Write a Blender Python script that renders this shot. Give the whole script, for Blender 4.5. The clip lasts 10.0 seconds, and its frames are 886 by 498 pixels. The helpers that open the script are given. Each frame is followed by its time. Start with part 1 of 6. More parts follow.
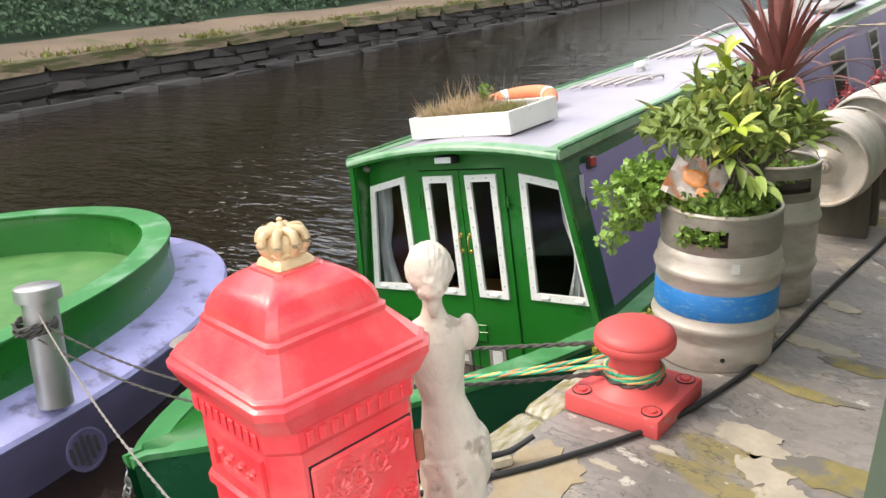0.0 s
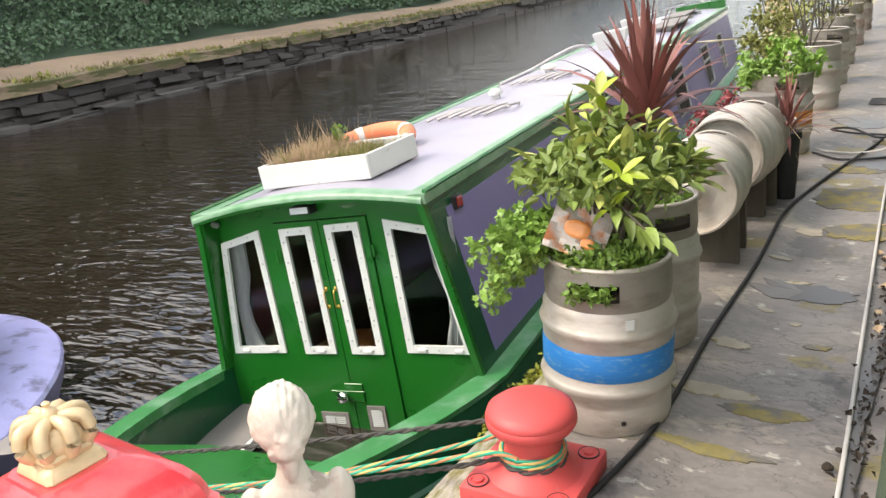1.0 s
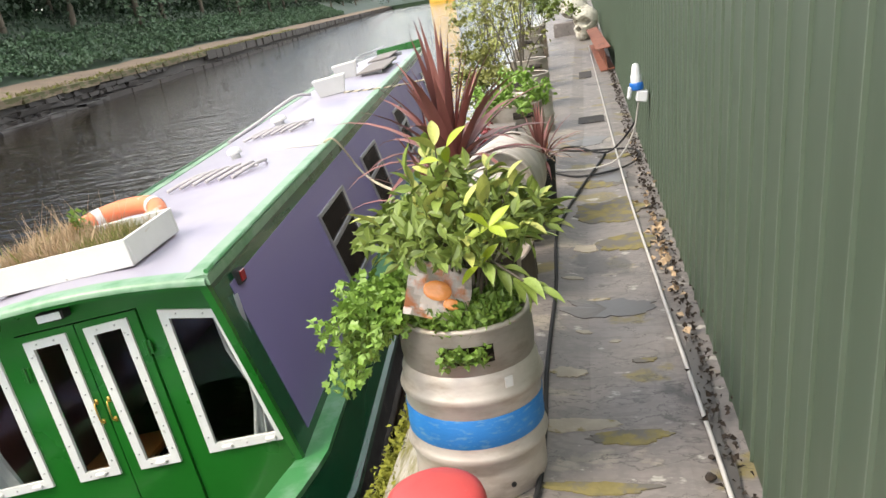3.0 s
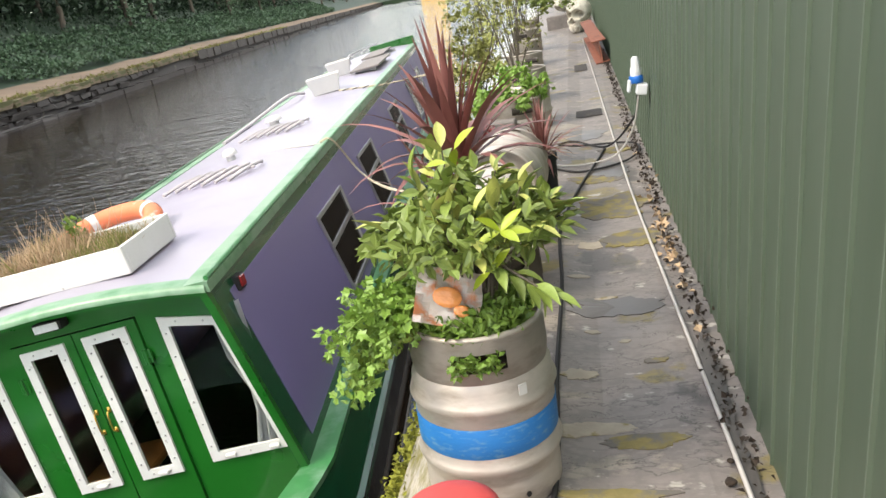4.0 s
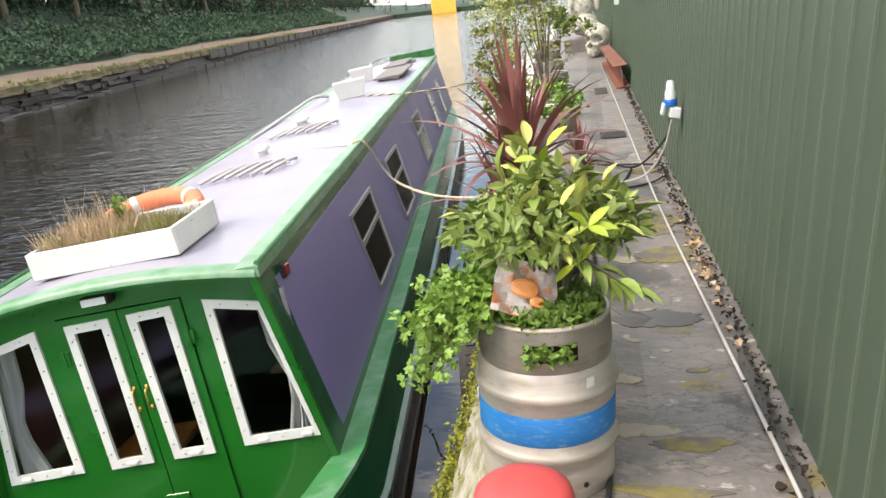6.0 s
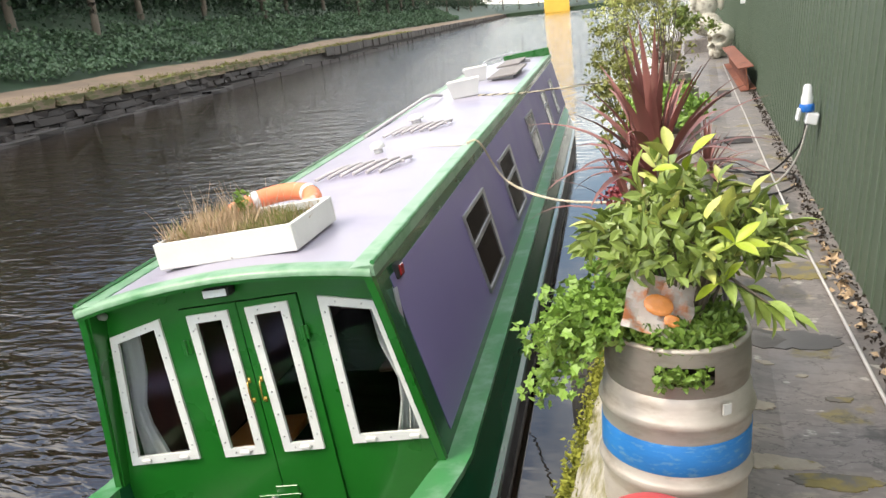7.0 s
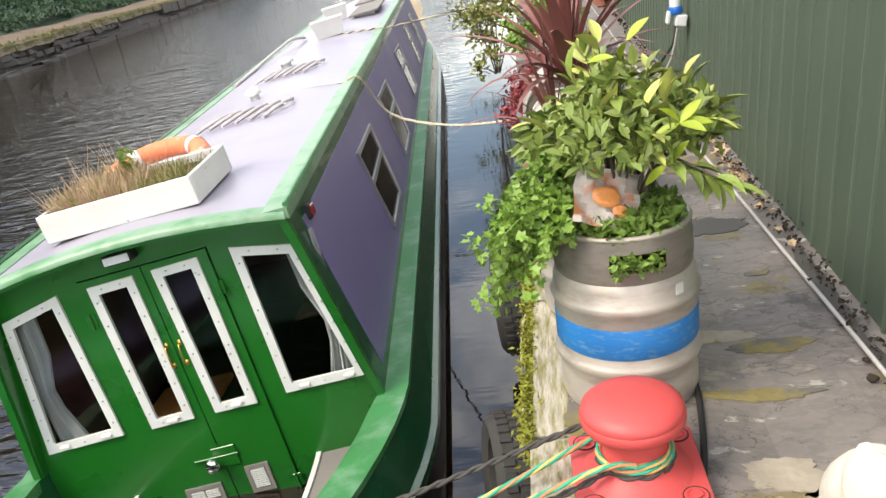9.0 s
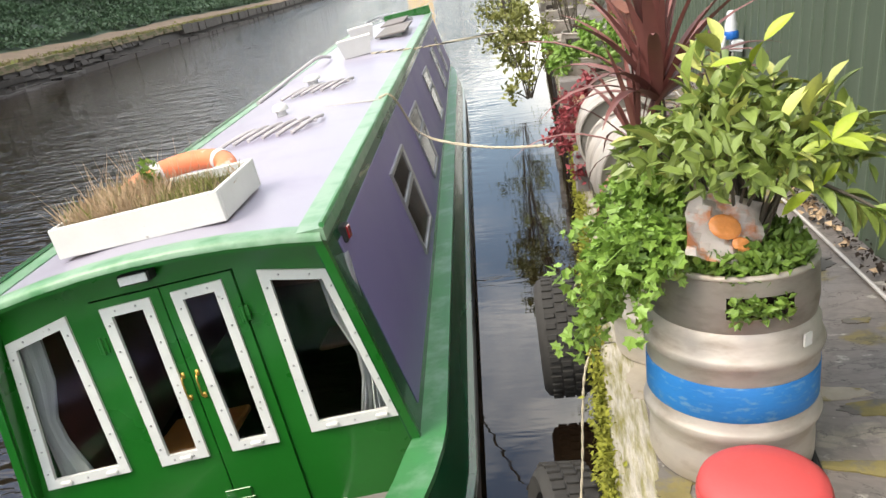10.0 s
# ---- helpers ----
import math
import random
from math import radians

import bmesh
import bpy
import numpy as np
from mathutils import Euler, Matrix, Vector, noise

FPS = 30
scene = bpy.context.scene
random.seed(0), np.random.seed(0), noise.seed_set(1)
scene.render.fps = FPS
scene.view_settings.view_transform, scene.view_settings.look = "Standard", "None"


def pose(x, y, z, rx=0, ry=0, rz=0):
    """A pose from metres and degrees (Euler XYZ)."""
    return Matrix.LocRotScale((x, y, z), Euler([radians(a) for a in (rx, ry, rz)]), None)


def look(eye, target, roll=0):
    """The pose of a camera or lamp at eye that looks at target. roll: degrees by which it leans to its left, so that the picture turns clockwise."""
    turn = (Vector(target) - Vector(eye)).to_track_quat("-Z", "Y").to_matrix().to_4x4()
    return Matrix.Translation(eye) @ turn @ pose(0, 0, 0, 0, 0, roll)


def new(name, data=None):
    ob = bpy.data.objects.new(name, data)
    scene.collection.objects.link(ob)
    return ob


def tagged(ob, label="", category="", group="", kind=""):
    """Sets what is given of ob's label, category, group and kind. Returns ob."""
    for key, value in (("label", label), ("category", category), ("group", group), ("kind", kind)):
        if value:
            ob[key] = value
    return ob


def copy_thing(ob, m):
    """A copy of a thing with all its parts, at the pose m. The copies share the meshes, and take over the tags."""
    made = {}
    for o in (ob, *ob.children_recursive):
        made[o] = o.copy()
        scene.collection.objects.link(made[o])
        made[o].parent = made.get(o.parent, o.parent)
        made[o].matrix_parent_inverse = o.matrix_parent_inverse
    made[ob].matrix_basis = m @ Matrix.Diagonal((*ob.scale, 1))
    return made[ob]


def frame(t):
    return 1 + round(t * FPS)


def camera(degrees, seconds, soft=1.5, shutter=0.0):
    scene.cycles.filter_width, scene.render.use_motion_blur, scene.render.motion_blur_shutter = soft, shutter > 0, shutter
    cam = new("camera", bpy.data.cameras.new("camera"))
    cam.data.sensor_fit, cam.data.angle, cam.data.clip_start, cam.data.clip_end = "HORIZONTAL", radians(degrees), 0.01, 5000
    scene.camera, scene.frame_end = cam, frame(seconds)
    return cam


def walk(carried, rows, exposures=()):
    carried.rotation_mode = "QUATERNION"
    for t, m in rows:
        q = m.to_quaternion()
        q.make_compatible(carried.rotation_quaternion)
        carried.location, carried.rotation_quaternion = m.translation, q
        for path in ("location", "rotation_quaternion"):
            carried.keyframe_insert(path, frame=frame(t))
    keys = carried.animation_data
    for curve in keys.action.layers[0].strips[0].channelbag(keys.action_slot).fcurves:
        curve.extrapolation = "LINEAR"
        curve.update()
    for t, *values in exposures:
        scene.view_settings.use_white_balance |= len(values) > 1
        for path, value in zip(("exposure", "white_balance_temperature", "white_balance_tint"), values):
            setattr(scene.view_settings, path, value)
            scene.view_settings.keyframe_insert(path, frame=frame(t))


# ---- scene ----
cam = camera(58.4, 10.0)
EXPOSURE = 1.12
PATH = [
    (0, (1.364, 0.34, 1.317), (0.053, 1.708, 0.674), -4.8),
    (0.5, (1.273, 0.434, 1.314), (0.143, 1.96, 0.684), -5.0),
    (1, (1.151, 0.622, 1.349), (0.099, 2.208, 0.734), -6.6),
    (1.5, (1.064, 0.694, 1.352), (0.247, 2.426, 0.776), -6.5),
    (2, (0.878, 0.664, 1.392), (0.415, 2.516, 0.793), -8.4),
    (2.5, (0.771, 0.676, 1.398), (0.364, 2.54, 0.798), -9.7),
    (4, (0.694, 0.777, 1.413), (0.293, 2.636, 0.795), -11.0),
    (4.5, (0.624, 0.713, 1.407), (0.375, 2.603, 0.801), -9.7),
    (5, (0.577, 0.689, 1.414), (0.35, 2.579, 0.8), -8.3),
    (6.5, (0.431, 0.626, 1.407), (-0.091, 2.474, 0.846), -6.7),
    (7, (0.399, 0.708, 1.415), (-0.234, 2.522, 0.859), -6.8),
    (7.5, (0.391, 0.761, 1.403), (-0.237, 2.573, 0.835), -6.4),
    (8, (0.346, 0.752, 1.386), (-0.247, 2.566, 0.785), -8.0),
    (8.5, (0.259, 0.694, 1.377), (-0.158, 2.54, 0.731), -11.5),
    (9, (0.196, 0.688, 1.357), (-0.141, 2.519, 0.626), -11.3),
    (9.5, (0.074, 0.849, 1.332), (-0.262, 2.664, 0.561), -10.2),
    (10, (-0.021, 0.968, 1.275), (-0.37, 2.823, 0.612), -9.4),
]
walk(cam, [(t, look(eye, target, roll)) for t, eye, target, roll in PATH], [(0.0, EXPOSURE), (8.0, EXPOSURE), (9.0, EXPOSURE * .94), (10.0, EXPOSURE * .93)])

# ---- world, sun ----
WATER = -1.0
world = bpy.data.worlds.new("sky")
scene.world = world
world.use_nodes = True
wn = world.node_tree
wn.nodes.clear()
sky = wn.nodes.new("ShaderNodeTexSky")
sky.sky_type, sky.sun_disc = 'NISHITA', False
sky.sun_elevation, sky.sun_rotation = radians(50), radians(-128)
sky.air_density, sky.dust_density = 1.2, 1.2
pale = wn.nodes.new("ShaderNodeMix")
pale.data_type = 'RGBA'
pale.inputs[7].default_value = (13.4, 12.7, 11.5, 1)
# broken cloud over blue
wtc = wn.nodes.new("ShaderNodeTexCoord")
wmap = wn.nodes.new("ShaderNodeMapping")
wmap.inputs["Scale"].default_value, wmap.inputs["Location"].default_value = (1, 1, 2.2), (5.2, 1.3, 2.7)
wcl = wn.nodes.new("ShaderNodeTexNoise")
wcl.inputs["Scale"].default_value, wcl.inputs["Detail"].default_value, wcl.inputs["Roughness"].default_value = 2.4, 6, 0.55
wra = wn.nodes.new("ShaderNodeMapRange")
wra.inputs[1].default_value, wra.inputs[2].default_value, wra.inputs[3].default_value, wra.inputs[4].default_value = 0.42, 0.58, 0.04, 0.82
wn.links.new(wtc.outputs["Generated"], wmap.inputs[0])
wn.links.new(wmap.outputs[0], wcl.inputs["Vector"])
# thicker cloud low in the sky
wsep = wn.nodes.new("ShaderNodeSeparateXYZ")
wlow = wn.nodes.new("ShaderNodeMapRange")
wlow.inputs[1].default_value, wlow.inputs[2].default_value, wlow.inputs[3].default_value, wlow.inputs[4].default_value = 0.02, 0.30, 0.10, 0.0
wadd = wn.nodes.new("ShaderNodeMath")
wn.links.new(wtc.outputs["Generated"], wsep.inputs[0])
wn.links.new(wsep.outputs[2], wlow.inputs[0])
wn.links.new(wcl.outputs[0], wadd.inputs[0])
wn.links.new(wlow.outputs[0], wadd.inputs[1])
wn.links.new(wadd.outputs[0], wra.inputs[0])
wn.links.new(wra.outputs[0], pale.inputs[0])
wbg = wn.nodes.new("ShaderNodeBackground")
wbg.inputs[1].default_value = 0.125
wout = wn.nodes.new("ShaderNodeOutputWorld")
wn.links.new(sky.outputs[0], pale.inputs[6])
wn.links.new(pale.outputs[2], wbg.inputs[0])
wn.links.new(wbg.outputs[0], wout.inputs[0])
sun = new("sun", bpy.data.lights.new("sun", 'SUN'))
sun.data.energy, sun.data.angle, sun.data.color = 1.6, radians(20), (1.0, 0.89, 0.72)
sun.matrix_world = look((-9, -3, 14), (0, 4, 0))


# ---- materials ----
def material(name, base, rough=0.6, metal=0.0, vary=0.25, scale=6.0, bump=0.15, fine=60.0, second=None, spots=0.0,
             spot_scale=3.0, rnd=0.0, coat=0.0, spec=0.5, stretch=(1, 1, 1), edge=0.06):
    """A surface with two scales of variation: slow tone drift, fine grain, and optional worn spots of a second colour."""
    m = bpy.data.materials.new(name)
    m.use_nodes = True
    nt = m.node_tree
    b = nt.nodes["Principled BSDF"]
    tc = nt.nodes.new("ShaderNodeTexCoord")
    mp = nt.nodes.new("ShaderNodeMapping")
    mp.inputs["Scale"].default_value = stretch
    nt.links.new(tc.outputs["Object"], mp.inputs[0])
    n1 = nt.nodes.new("ShaderNodeTexNoise")
    n1.inputs["Scale"].default_value, n1.inputs["Detail"].default_value = scale, 5
    n2 = nt.nodes.new("ShaderNodeTexNoise")
    n2.inputs["Scale"].default_value, n2.inputs["Detail"].default_value = fine, 3
    for n in (n1, n2):
        nt.links.new(mp.outputs[0], n.inputs["Vector"])
    dark = nt.nodes.new("ShaderNodeMix")
    dark.data_type = 'RGBA'
    c = base
    dark.inputs[6].default_value = (c[0] * (1 - vary), c[1] * (1 - vary), c[2] * (1 - vary), 1)
    dark.inputs[7].default_value = (min(1, c[0] * (1 + vary)), min(1, c[1] * (1 + vary)), min(1, c[2] * (1 + vary)), 1)
    add = nt.nodes.new("ShaderNodeMath")
    add.operation = 'MULTIPLY_ADD'
    add.inputs[1].default_value = 0.35
    nt.links.new(n2.outputs[0], add.inputs[0])
    half = nt.nodes.new("ShaderNodeMath")
    half.operation = 'MULTIPLY_ADD'
    half.inputs[1].default_value, half.inputs[2].default_value = 1.3, -0.33
    nt.links.new(n1.outputs[0], half.inputs[0])
    nt.links.new(half.outputs[0], add.inputs[2])
    nt.links.new(add.outputs[0], dark.inputs[0])
    col = dark.outputs[2]
    if rnd:
        oi = nt.nodes.new("ShaderNodeObjectInfo")
        hs = nt.nodes.new("ShaderNodeHueSaturation")
        mr = nt.nodes.new("ShaderNodeMapRange")
        mr.inputs[3].default_value, mr.inputs[4].default_value = 1 - rnd, 1 + rnd
        nt.links.new(oi.outputs["Random"], mr.inputs[0])
        nt.links.new(mr.outputs[0], hs.inputs["Value"])
        nt.links.new(col, hs.inputs["Color"])
        col = hs.outputs[0]
    if second:
        n3 = nt.nodes.new("ShaderNodeTexNoise")
        n3.inputs["Scale"].default_value, n3.inputs["Detail"].default_value = spot_scale, 8
        n3.inputs["Roughness"].default_value = 0.6
        nt.links.new(mp.outputs[0], n3.inputs["Vector"])
        ra = nt.nodes.new("ShaderNodeMapRange")
        ra.inputs[1].default_value, ra.inputs[2].default_value = 1 - spots - edge / 2, 1 - spots + edge / 2
        nt.links.new(n3.outputs[0], ra.inputs[0])
        mx = nt.nodes.new("ShaderNodeMix")
        mx.data_type = 'RGBA'
        mx.inputs[7].default_value = (*second, 1)
        nt.links.new(ra.outputs[0], mx.inputs[0])
        nt.links.new(col, mx.inputs[6])
        col = mx.outputs[2]
    nt.links.new(col, b.inputs["Base Color"])
    rr = nt.nodes.new("ShaderNodeMapRange")
    rr.inputs[3].default_value, rr.inputs[4].default_value = max(0.02, rough - 0.12), min(1, rough + 0.12)
    nt.links.new(n1.outputs[0], rr.inputs[0])
    nt.links.new(rr.outputs[0], b.inputs["Roughness"])
    b.inputs["Metallic"].default_value = metal
    b.inputs["Coat Weight"].default_value = coat
    b.inputs["Specular IOR Level"].default_value = spec
    if bump:
        bp = nt.nodes.new("ShaderNodeBump")
        bp.inputs["Strength"].default_value, bp.inputs["Distance"].default_value = bump, 0.01
        nt.links.new(add.outputs[0], bp.inputs["Height"])
        nt.links.new(bp.outputs[0], b.inputs["Normal"])
    return m


GREEN = material("green gloss paint", (0.009, 0.118, 0.011), 0.3, vary=0.16, scale=3, bump=0.05, coat=0.3)
GREEN_LIGHT = material("weathered green deck paint", (0.045, 0.215, 0.065), 0.36, vary=0.22, scale=5, bump=0.1, second=(0.15, 0.31, 0.18), spots=0.42, spot_scale=4, edge=0.15)
# whitish sheen of the green roof edges mixed into the base colour
GREEN_PALE = material("green roof edge paint paled for sheen", (0.22, 0.36, 0.24), 0.34, vary=0.2, scale=5, bump=0.1, second=(0.07, 0.23, 0.09), spots=0.43, spot_scale=4, edge=0.2)
GREEN_DARK = material("dark green hull and shaded side paint", (0.008, 0.075, 0.03), 0.25, vary=0.25, scale=3, bump=0.06, coat=0.3, second=(0.05, 0.14, 0.08), spots=0.3, spot_scale=30, stretch=(1, .12, 1))
BLACKING = material("black hull coating", (0.014, 0.012, 0.012), 0.45, vary=0.4, scale=5, bump=0.3, second=(0.06, 0.045, 0.04), spots=0.38, spot_scale=6)
PURPLE = material("purple cabin paint", (0.195, 0.168, 0.35), 0.38, vary=0.08, scale=2, bump=0.05, fine=300)
ROOF_PAINT = material("pale lavender roof paint", (0.355, 0.338, 0.415), 0.36, vary=0.10, scale=1.5, bump=0.1, fine=120, second=(0.31, 0.285, 0.38), spots=0.40, spot_scale=1.6, edge=0.2)
LAVENDER = material("lavender deck paint", (0.30, 0.30, 0.55), 0.36, vary=0.25, scale=4, bump=0.12, second=(0.13, 0.125, 0.22), spots=0.40, spot_scale=5, edge=0.12)
WELL_GREEN = material("sun bleached green well deck", (0.06, 0.185, 0.045), 0.5, vary=0.25, scale=4, bump=0.12, second=(0.11, 0.23, 0.07), spots=0.42, spot_scale=3, edge=0.2)
PURPLE_DARK = material("dark purple hull paint", (0.10, 0.09, 0.18), 0.35, vary=0.25, scale=3, bump=0.08)
WHITE = material("chipped white paint", (0.66, 0.66, 0.64), 0.5, vary=0.1, scale=4, bump=0.1, second=(0.22, 0.2, 0.17), spots=0.30, spot_scale=14)
WHITE_FRAME = material("white window frame", (0.66, 0.67, 0.66), 0.45, vary=0.12, scale=6, bump=0.08, second=(0.3, 0.29, 0.26), spots=0.3, spot_scale=22)
STEEL = material("brushed stainless steel", (0.58, 0.53, 0.48), 0.52, metal=0.5, vary=0.16, scale=5, bump=0.05, fine=40, second=(0.42, 0.36, 0.30), spots=0.40, spot_scale=7, stretch=(1, 1, 2.5), edge=0.2)
BLUE_BAND = material("blue keg tape", (0.025, 0.20, 0.56), 0.5, vary=0.2, scale=5, bump=0.12, second=(0.13, 0.30, 0.54), spots=0.40, spot_scale=26, stretch=(1, 1, 3.0), edge=0.12)
ORANGE_BAND = material("orange keg band", (0.75, 0.25, 0.04), 0.5, vary=0.2, scale=8)
RED = material("red cast paint", (0.74, 0.040, 0.056), 0.34, vary=0.14, scale=5, bump=0.22, fine=120, coat=0.5, second=(0.72, 0.12, 0.12), spots=0.42, spot_scale=9, edge=0.3)
RED_FADED = material("faded red bollard paint", (0.62, 0.085, 0.085), 0.5, vary=0.12, scale=6, bump=0.12, fine=160, second=(0.48, 0.22, 0.19), spots=0.33, spot_scale=9)
GOLD = material("gold paint", (0.62, 0.47, 0.28), 0.45, metal=0.2, vary=0.2, scale=30, bump=0.2)
STONE_CAST = material("weathered cast stone", (0.60, 0.55, 0.475), 0.88, vary=0.2, scale=16, bump=0.5, fine=90, second=(0.36, 0.31, 0.26), spots=0.36, spot_scale=12)
GLASS_DARK = material("dark window glass", (0.022, 0.018, 0.015), 0.05, vary=0.5, scale=9, bump=0.02, spec=0.06)
BRASS = material("brass", (0.72, 0.48, 0.14), 0.3, metal=1.0, vary=0.1, bump=0.0)
CHROME = material("chrome", (0.7, 0.7, 0.7), 0.12, metal=1.0, vary=0.05, bump=0.0)
CLOTH = material("white curtain cloth", (0.72, 0.72, 0.76), 0.9, vary=0.08, scale=10)
BLACK = material("black rubber", (0.02, 0.02, 0.022), 0.7, vary=0.3, scale=12, bump=0.2)
CABLE_WHITE = material("grey white cable", (0.52, 0.50, 0.48), 0.6, vary=0.15, scale=8)
ROPE_CREAM = material("cream rope", (0.60, 0.53, 0.40), 0.9, vary=0.2, scale=60, bump=0.4)
ROPE_GREY = material("dark grey rope", (0.07, 0.065, 0.06), 0.9, vary=0.3, scale=60, bump=0.4)
ROPE_ORANGE = material("orange rope strand", (0.60, 0.26, 0.12), 0.8, vary=0.2, scale=60, bump=0.4)
ROPE_GREEN = material("teal green rope strand", (0.04, 0.40, 0.26), 0.8, vary=0.2, scale=60, bump=0.4)
ROPE_YELLOW = material("yellow rope strand", (0.72, 0.52, 0.18), 0.8, vary=0.2, scale=60, bump=0.4)
RUST = material("rusty red steel", (0.24, 0.085, 0.05), 0.75, vary=0.25, scale=5, bump=0.25, second=(0.12, 0.05, 0.035), spots=0.4, spot_scale=5)
ALU = material("dull aluminium", (0.45, 0.45, 0.46), 0.4, metal=0.8, vary=0.12, scale=8)
SLAT = material("worn grey deck slat", (0.50, 0.47, 0.48), 0.5, vary=0.2, scale=8, bump=0.2)
DECK_GREY = material("grey deck board", (0.22, 0.20, 0.19), 0.7, vary=0.2, scale=5, bump=0.2)
WOOD = material("varnished wood", (0.36, 0.15, 0.04), 0.45, vary=0.25, scale=5, stretch=(1, 8, 1))
LIFEBUOY = material("faded orange lifebuoy", (0.78, 0.24, 0.11), 0.6, vary=0.12, scale=6, bump=0.15, second=(0.8, 0.55, 0.45), spots=0.35, spot_scale=5)
SOIL = material("dark compost", (0.035, 0.025, 0.018), 0.95, vary=0.5, scale=40, bump=0.6)
LEAF = material("glossy shrub leaf", (0.20, 0.27, 0.06), 0.38, vary=0.25, scale=14, bump=0.1, rnd=0.35)
LEAF_PALE = material("pale young leaf", (0.47, 0.50, 0.14), 0.45, vary=0.2, scale=14, rnd=0.25)
LEAF_LIME = material("lime yellow leaf", (0.33, 0.42, 0.03), 0.4, vary=0.12, scale=14, rnd=0.12)
LEAF_HERB = material("fresh green herb leaf", (0.20, 0.33, 0.055), 0.45, vary=0.35, scale=25, rnd=0.2)
LEAF_RED = material("red brown strap leaf", (0.25, 0.10, 0.088), 0.45, vary=0.3, scale=4, stretch=(1, 1, .3), rnd=0.3)
LEAF_HEUCHERA = material("crimson leaf", (0.28, 0.05, 0.06), 0.5, vary=0.4, scale=20)
LEAF_OLIVE = material("olive yellow leaf", (0.20, 0.21, 0.05), 0.6, vary=0.4, scale=0.9)
STRAW = material("dry straw grass", (0.50, 0.37, 0.24), 0.9, vary=0.35, scale=25)
IVY = material("ivy leaf", (0.062, 0.115, 0.058), 0.55, vary=0.5, scale=0.6, fine=8)
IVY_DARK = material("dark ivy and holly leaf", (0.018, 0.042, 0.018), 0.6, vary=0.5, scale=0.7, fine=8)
GRASS = material("bank grass", (0.16, 0.14, 0.06), 0.9, vary=0.5, scale=0.8, fine=10)
EARTH = material("brown earth", (0.13, 0.085, 0.055), 0.95, vary=0.35, scale=1.2, bump=0.3, fine=14)
TOWPATH = material("worn towpath earth", (0.225, 0.165, 0.115), 0.95, vary=0.25, scale=0.7, bump=0.25, fine=12, second=(0.17, 0.15, 0.08), spots=0.36, spot_scale=0.9)
LEDGE_STONE = material("pale worn ledge stone", (0.075, 0.069, 0.066), 0.8, vary=0.45, scale=3, bump=0.6, fine=18, rnd=0.3)
BANK_STONE = material("dark wet bank stone", (0.036, 0.031, 0.029), 0.75, vary=0.45, scale=2.5, bump=0.6, fine=18, rnd=0.3, second=(0.11, 0.10, 0.07), spots=0.36, spot_scale=2)
COPING = material("pale coping stone", (0.19, 0.145, 0.095), 0.9, vary=0.4, scale=2.2, bump=0.7, fine=14, rnd=0.25, second=(0.085, 0.088, 0.035), spots=0.52, spot_scale=2)
BARK = material("grey bark", (0.10, 0.085, 0.065), 0.9, vary=0.35, scale=6, bump=0.5, stretch=(3, 3, .5))
MOSS = material("moss", (0.24, 0.25, 0.03), 0.95, vary=0.5, scale=30, bump=0.5)
QUAY_EDGE = material("flaking quay edge stone", (0.42, 0.39, 0.33), 0.9, vary=0.35, scale=9, bump=0.6, fine=40, rnd=0.15, second=(0.20, 0.185, 0.055), spots=0.47, spot_scale=6, edge=0.22)
CLADDING = material("green steel cladding", (0.075, 0.105, 0.072), 0.5, vary=0.12, scale=1.2, bump=0.03, fine=8, second=(0.085, 0.115, 0.082), spots=0.42, spot_scale=5, stretch=(1, 3, .25), edge=0.3)
# paler green for the narrow rib crests
CLADDING_RIB = material("pale cladding rib crest", (0.135, 0.17, 0.13), 0.5, vary=0.3, scale=3, bump=0.03, fine=9, stretch=(1, 1, .4))
BONE = material("off white plaster", (0.62, 0.60, 0.52), 0.85, vary=0.2, scale=9, bump=0.3, second=(0.20, 0.17, 0.13), spots=0.42, spot_scale=7, edge=0.2)
YELLOW = material("yellow render", (0.80, 0.48, 0.07), 0.7, vary=0.12, scale=0.5)
ORANGE_FOIL = material("orange wrapper", (0.85, 0.33, 0.10), 0.25, vary=0.2, scale=25, bump=0.4, coat=0.5)
FOIL = material("clear crinkled wrapper", (0.90, 0.82, 0.78), 0.2, vary=0.12, scale=25, bump=0.5, coat=0.5, second=(0.90, 0.42, 0.22), spots=0.45, spot_scale=14, edge=0.1)
PLUG_BLUE = material("blue plug plastic", (0.02, 0.16, 0.60), 0.4, vary=0.1)
PLUG_WHITE = material("white plug plastic", (0.75, 0.77, 0.80), 0.4, vary=0.06)
LAMP_RED = material("red lamp lens", (0.30, 0.015, 0.02), 0.2, vary=0.2, bump=0.05, coat=0.5)
LED = material("led lamp face", (0.80, 0.82, 0.86), 0.2, vary=0.1, scale=60)
TYRE = material("dusty tyre rubber", (0.045, 0.043, 0.04), 0.85, vary=0.3, scale=14, bump=0.3)
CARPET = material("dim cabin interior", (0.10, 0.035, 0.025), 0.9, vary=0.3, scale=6)


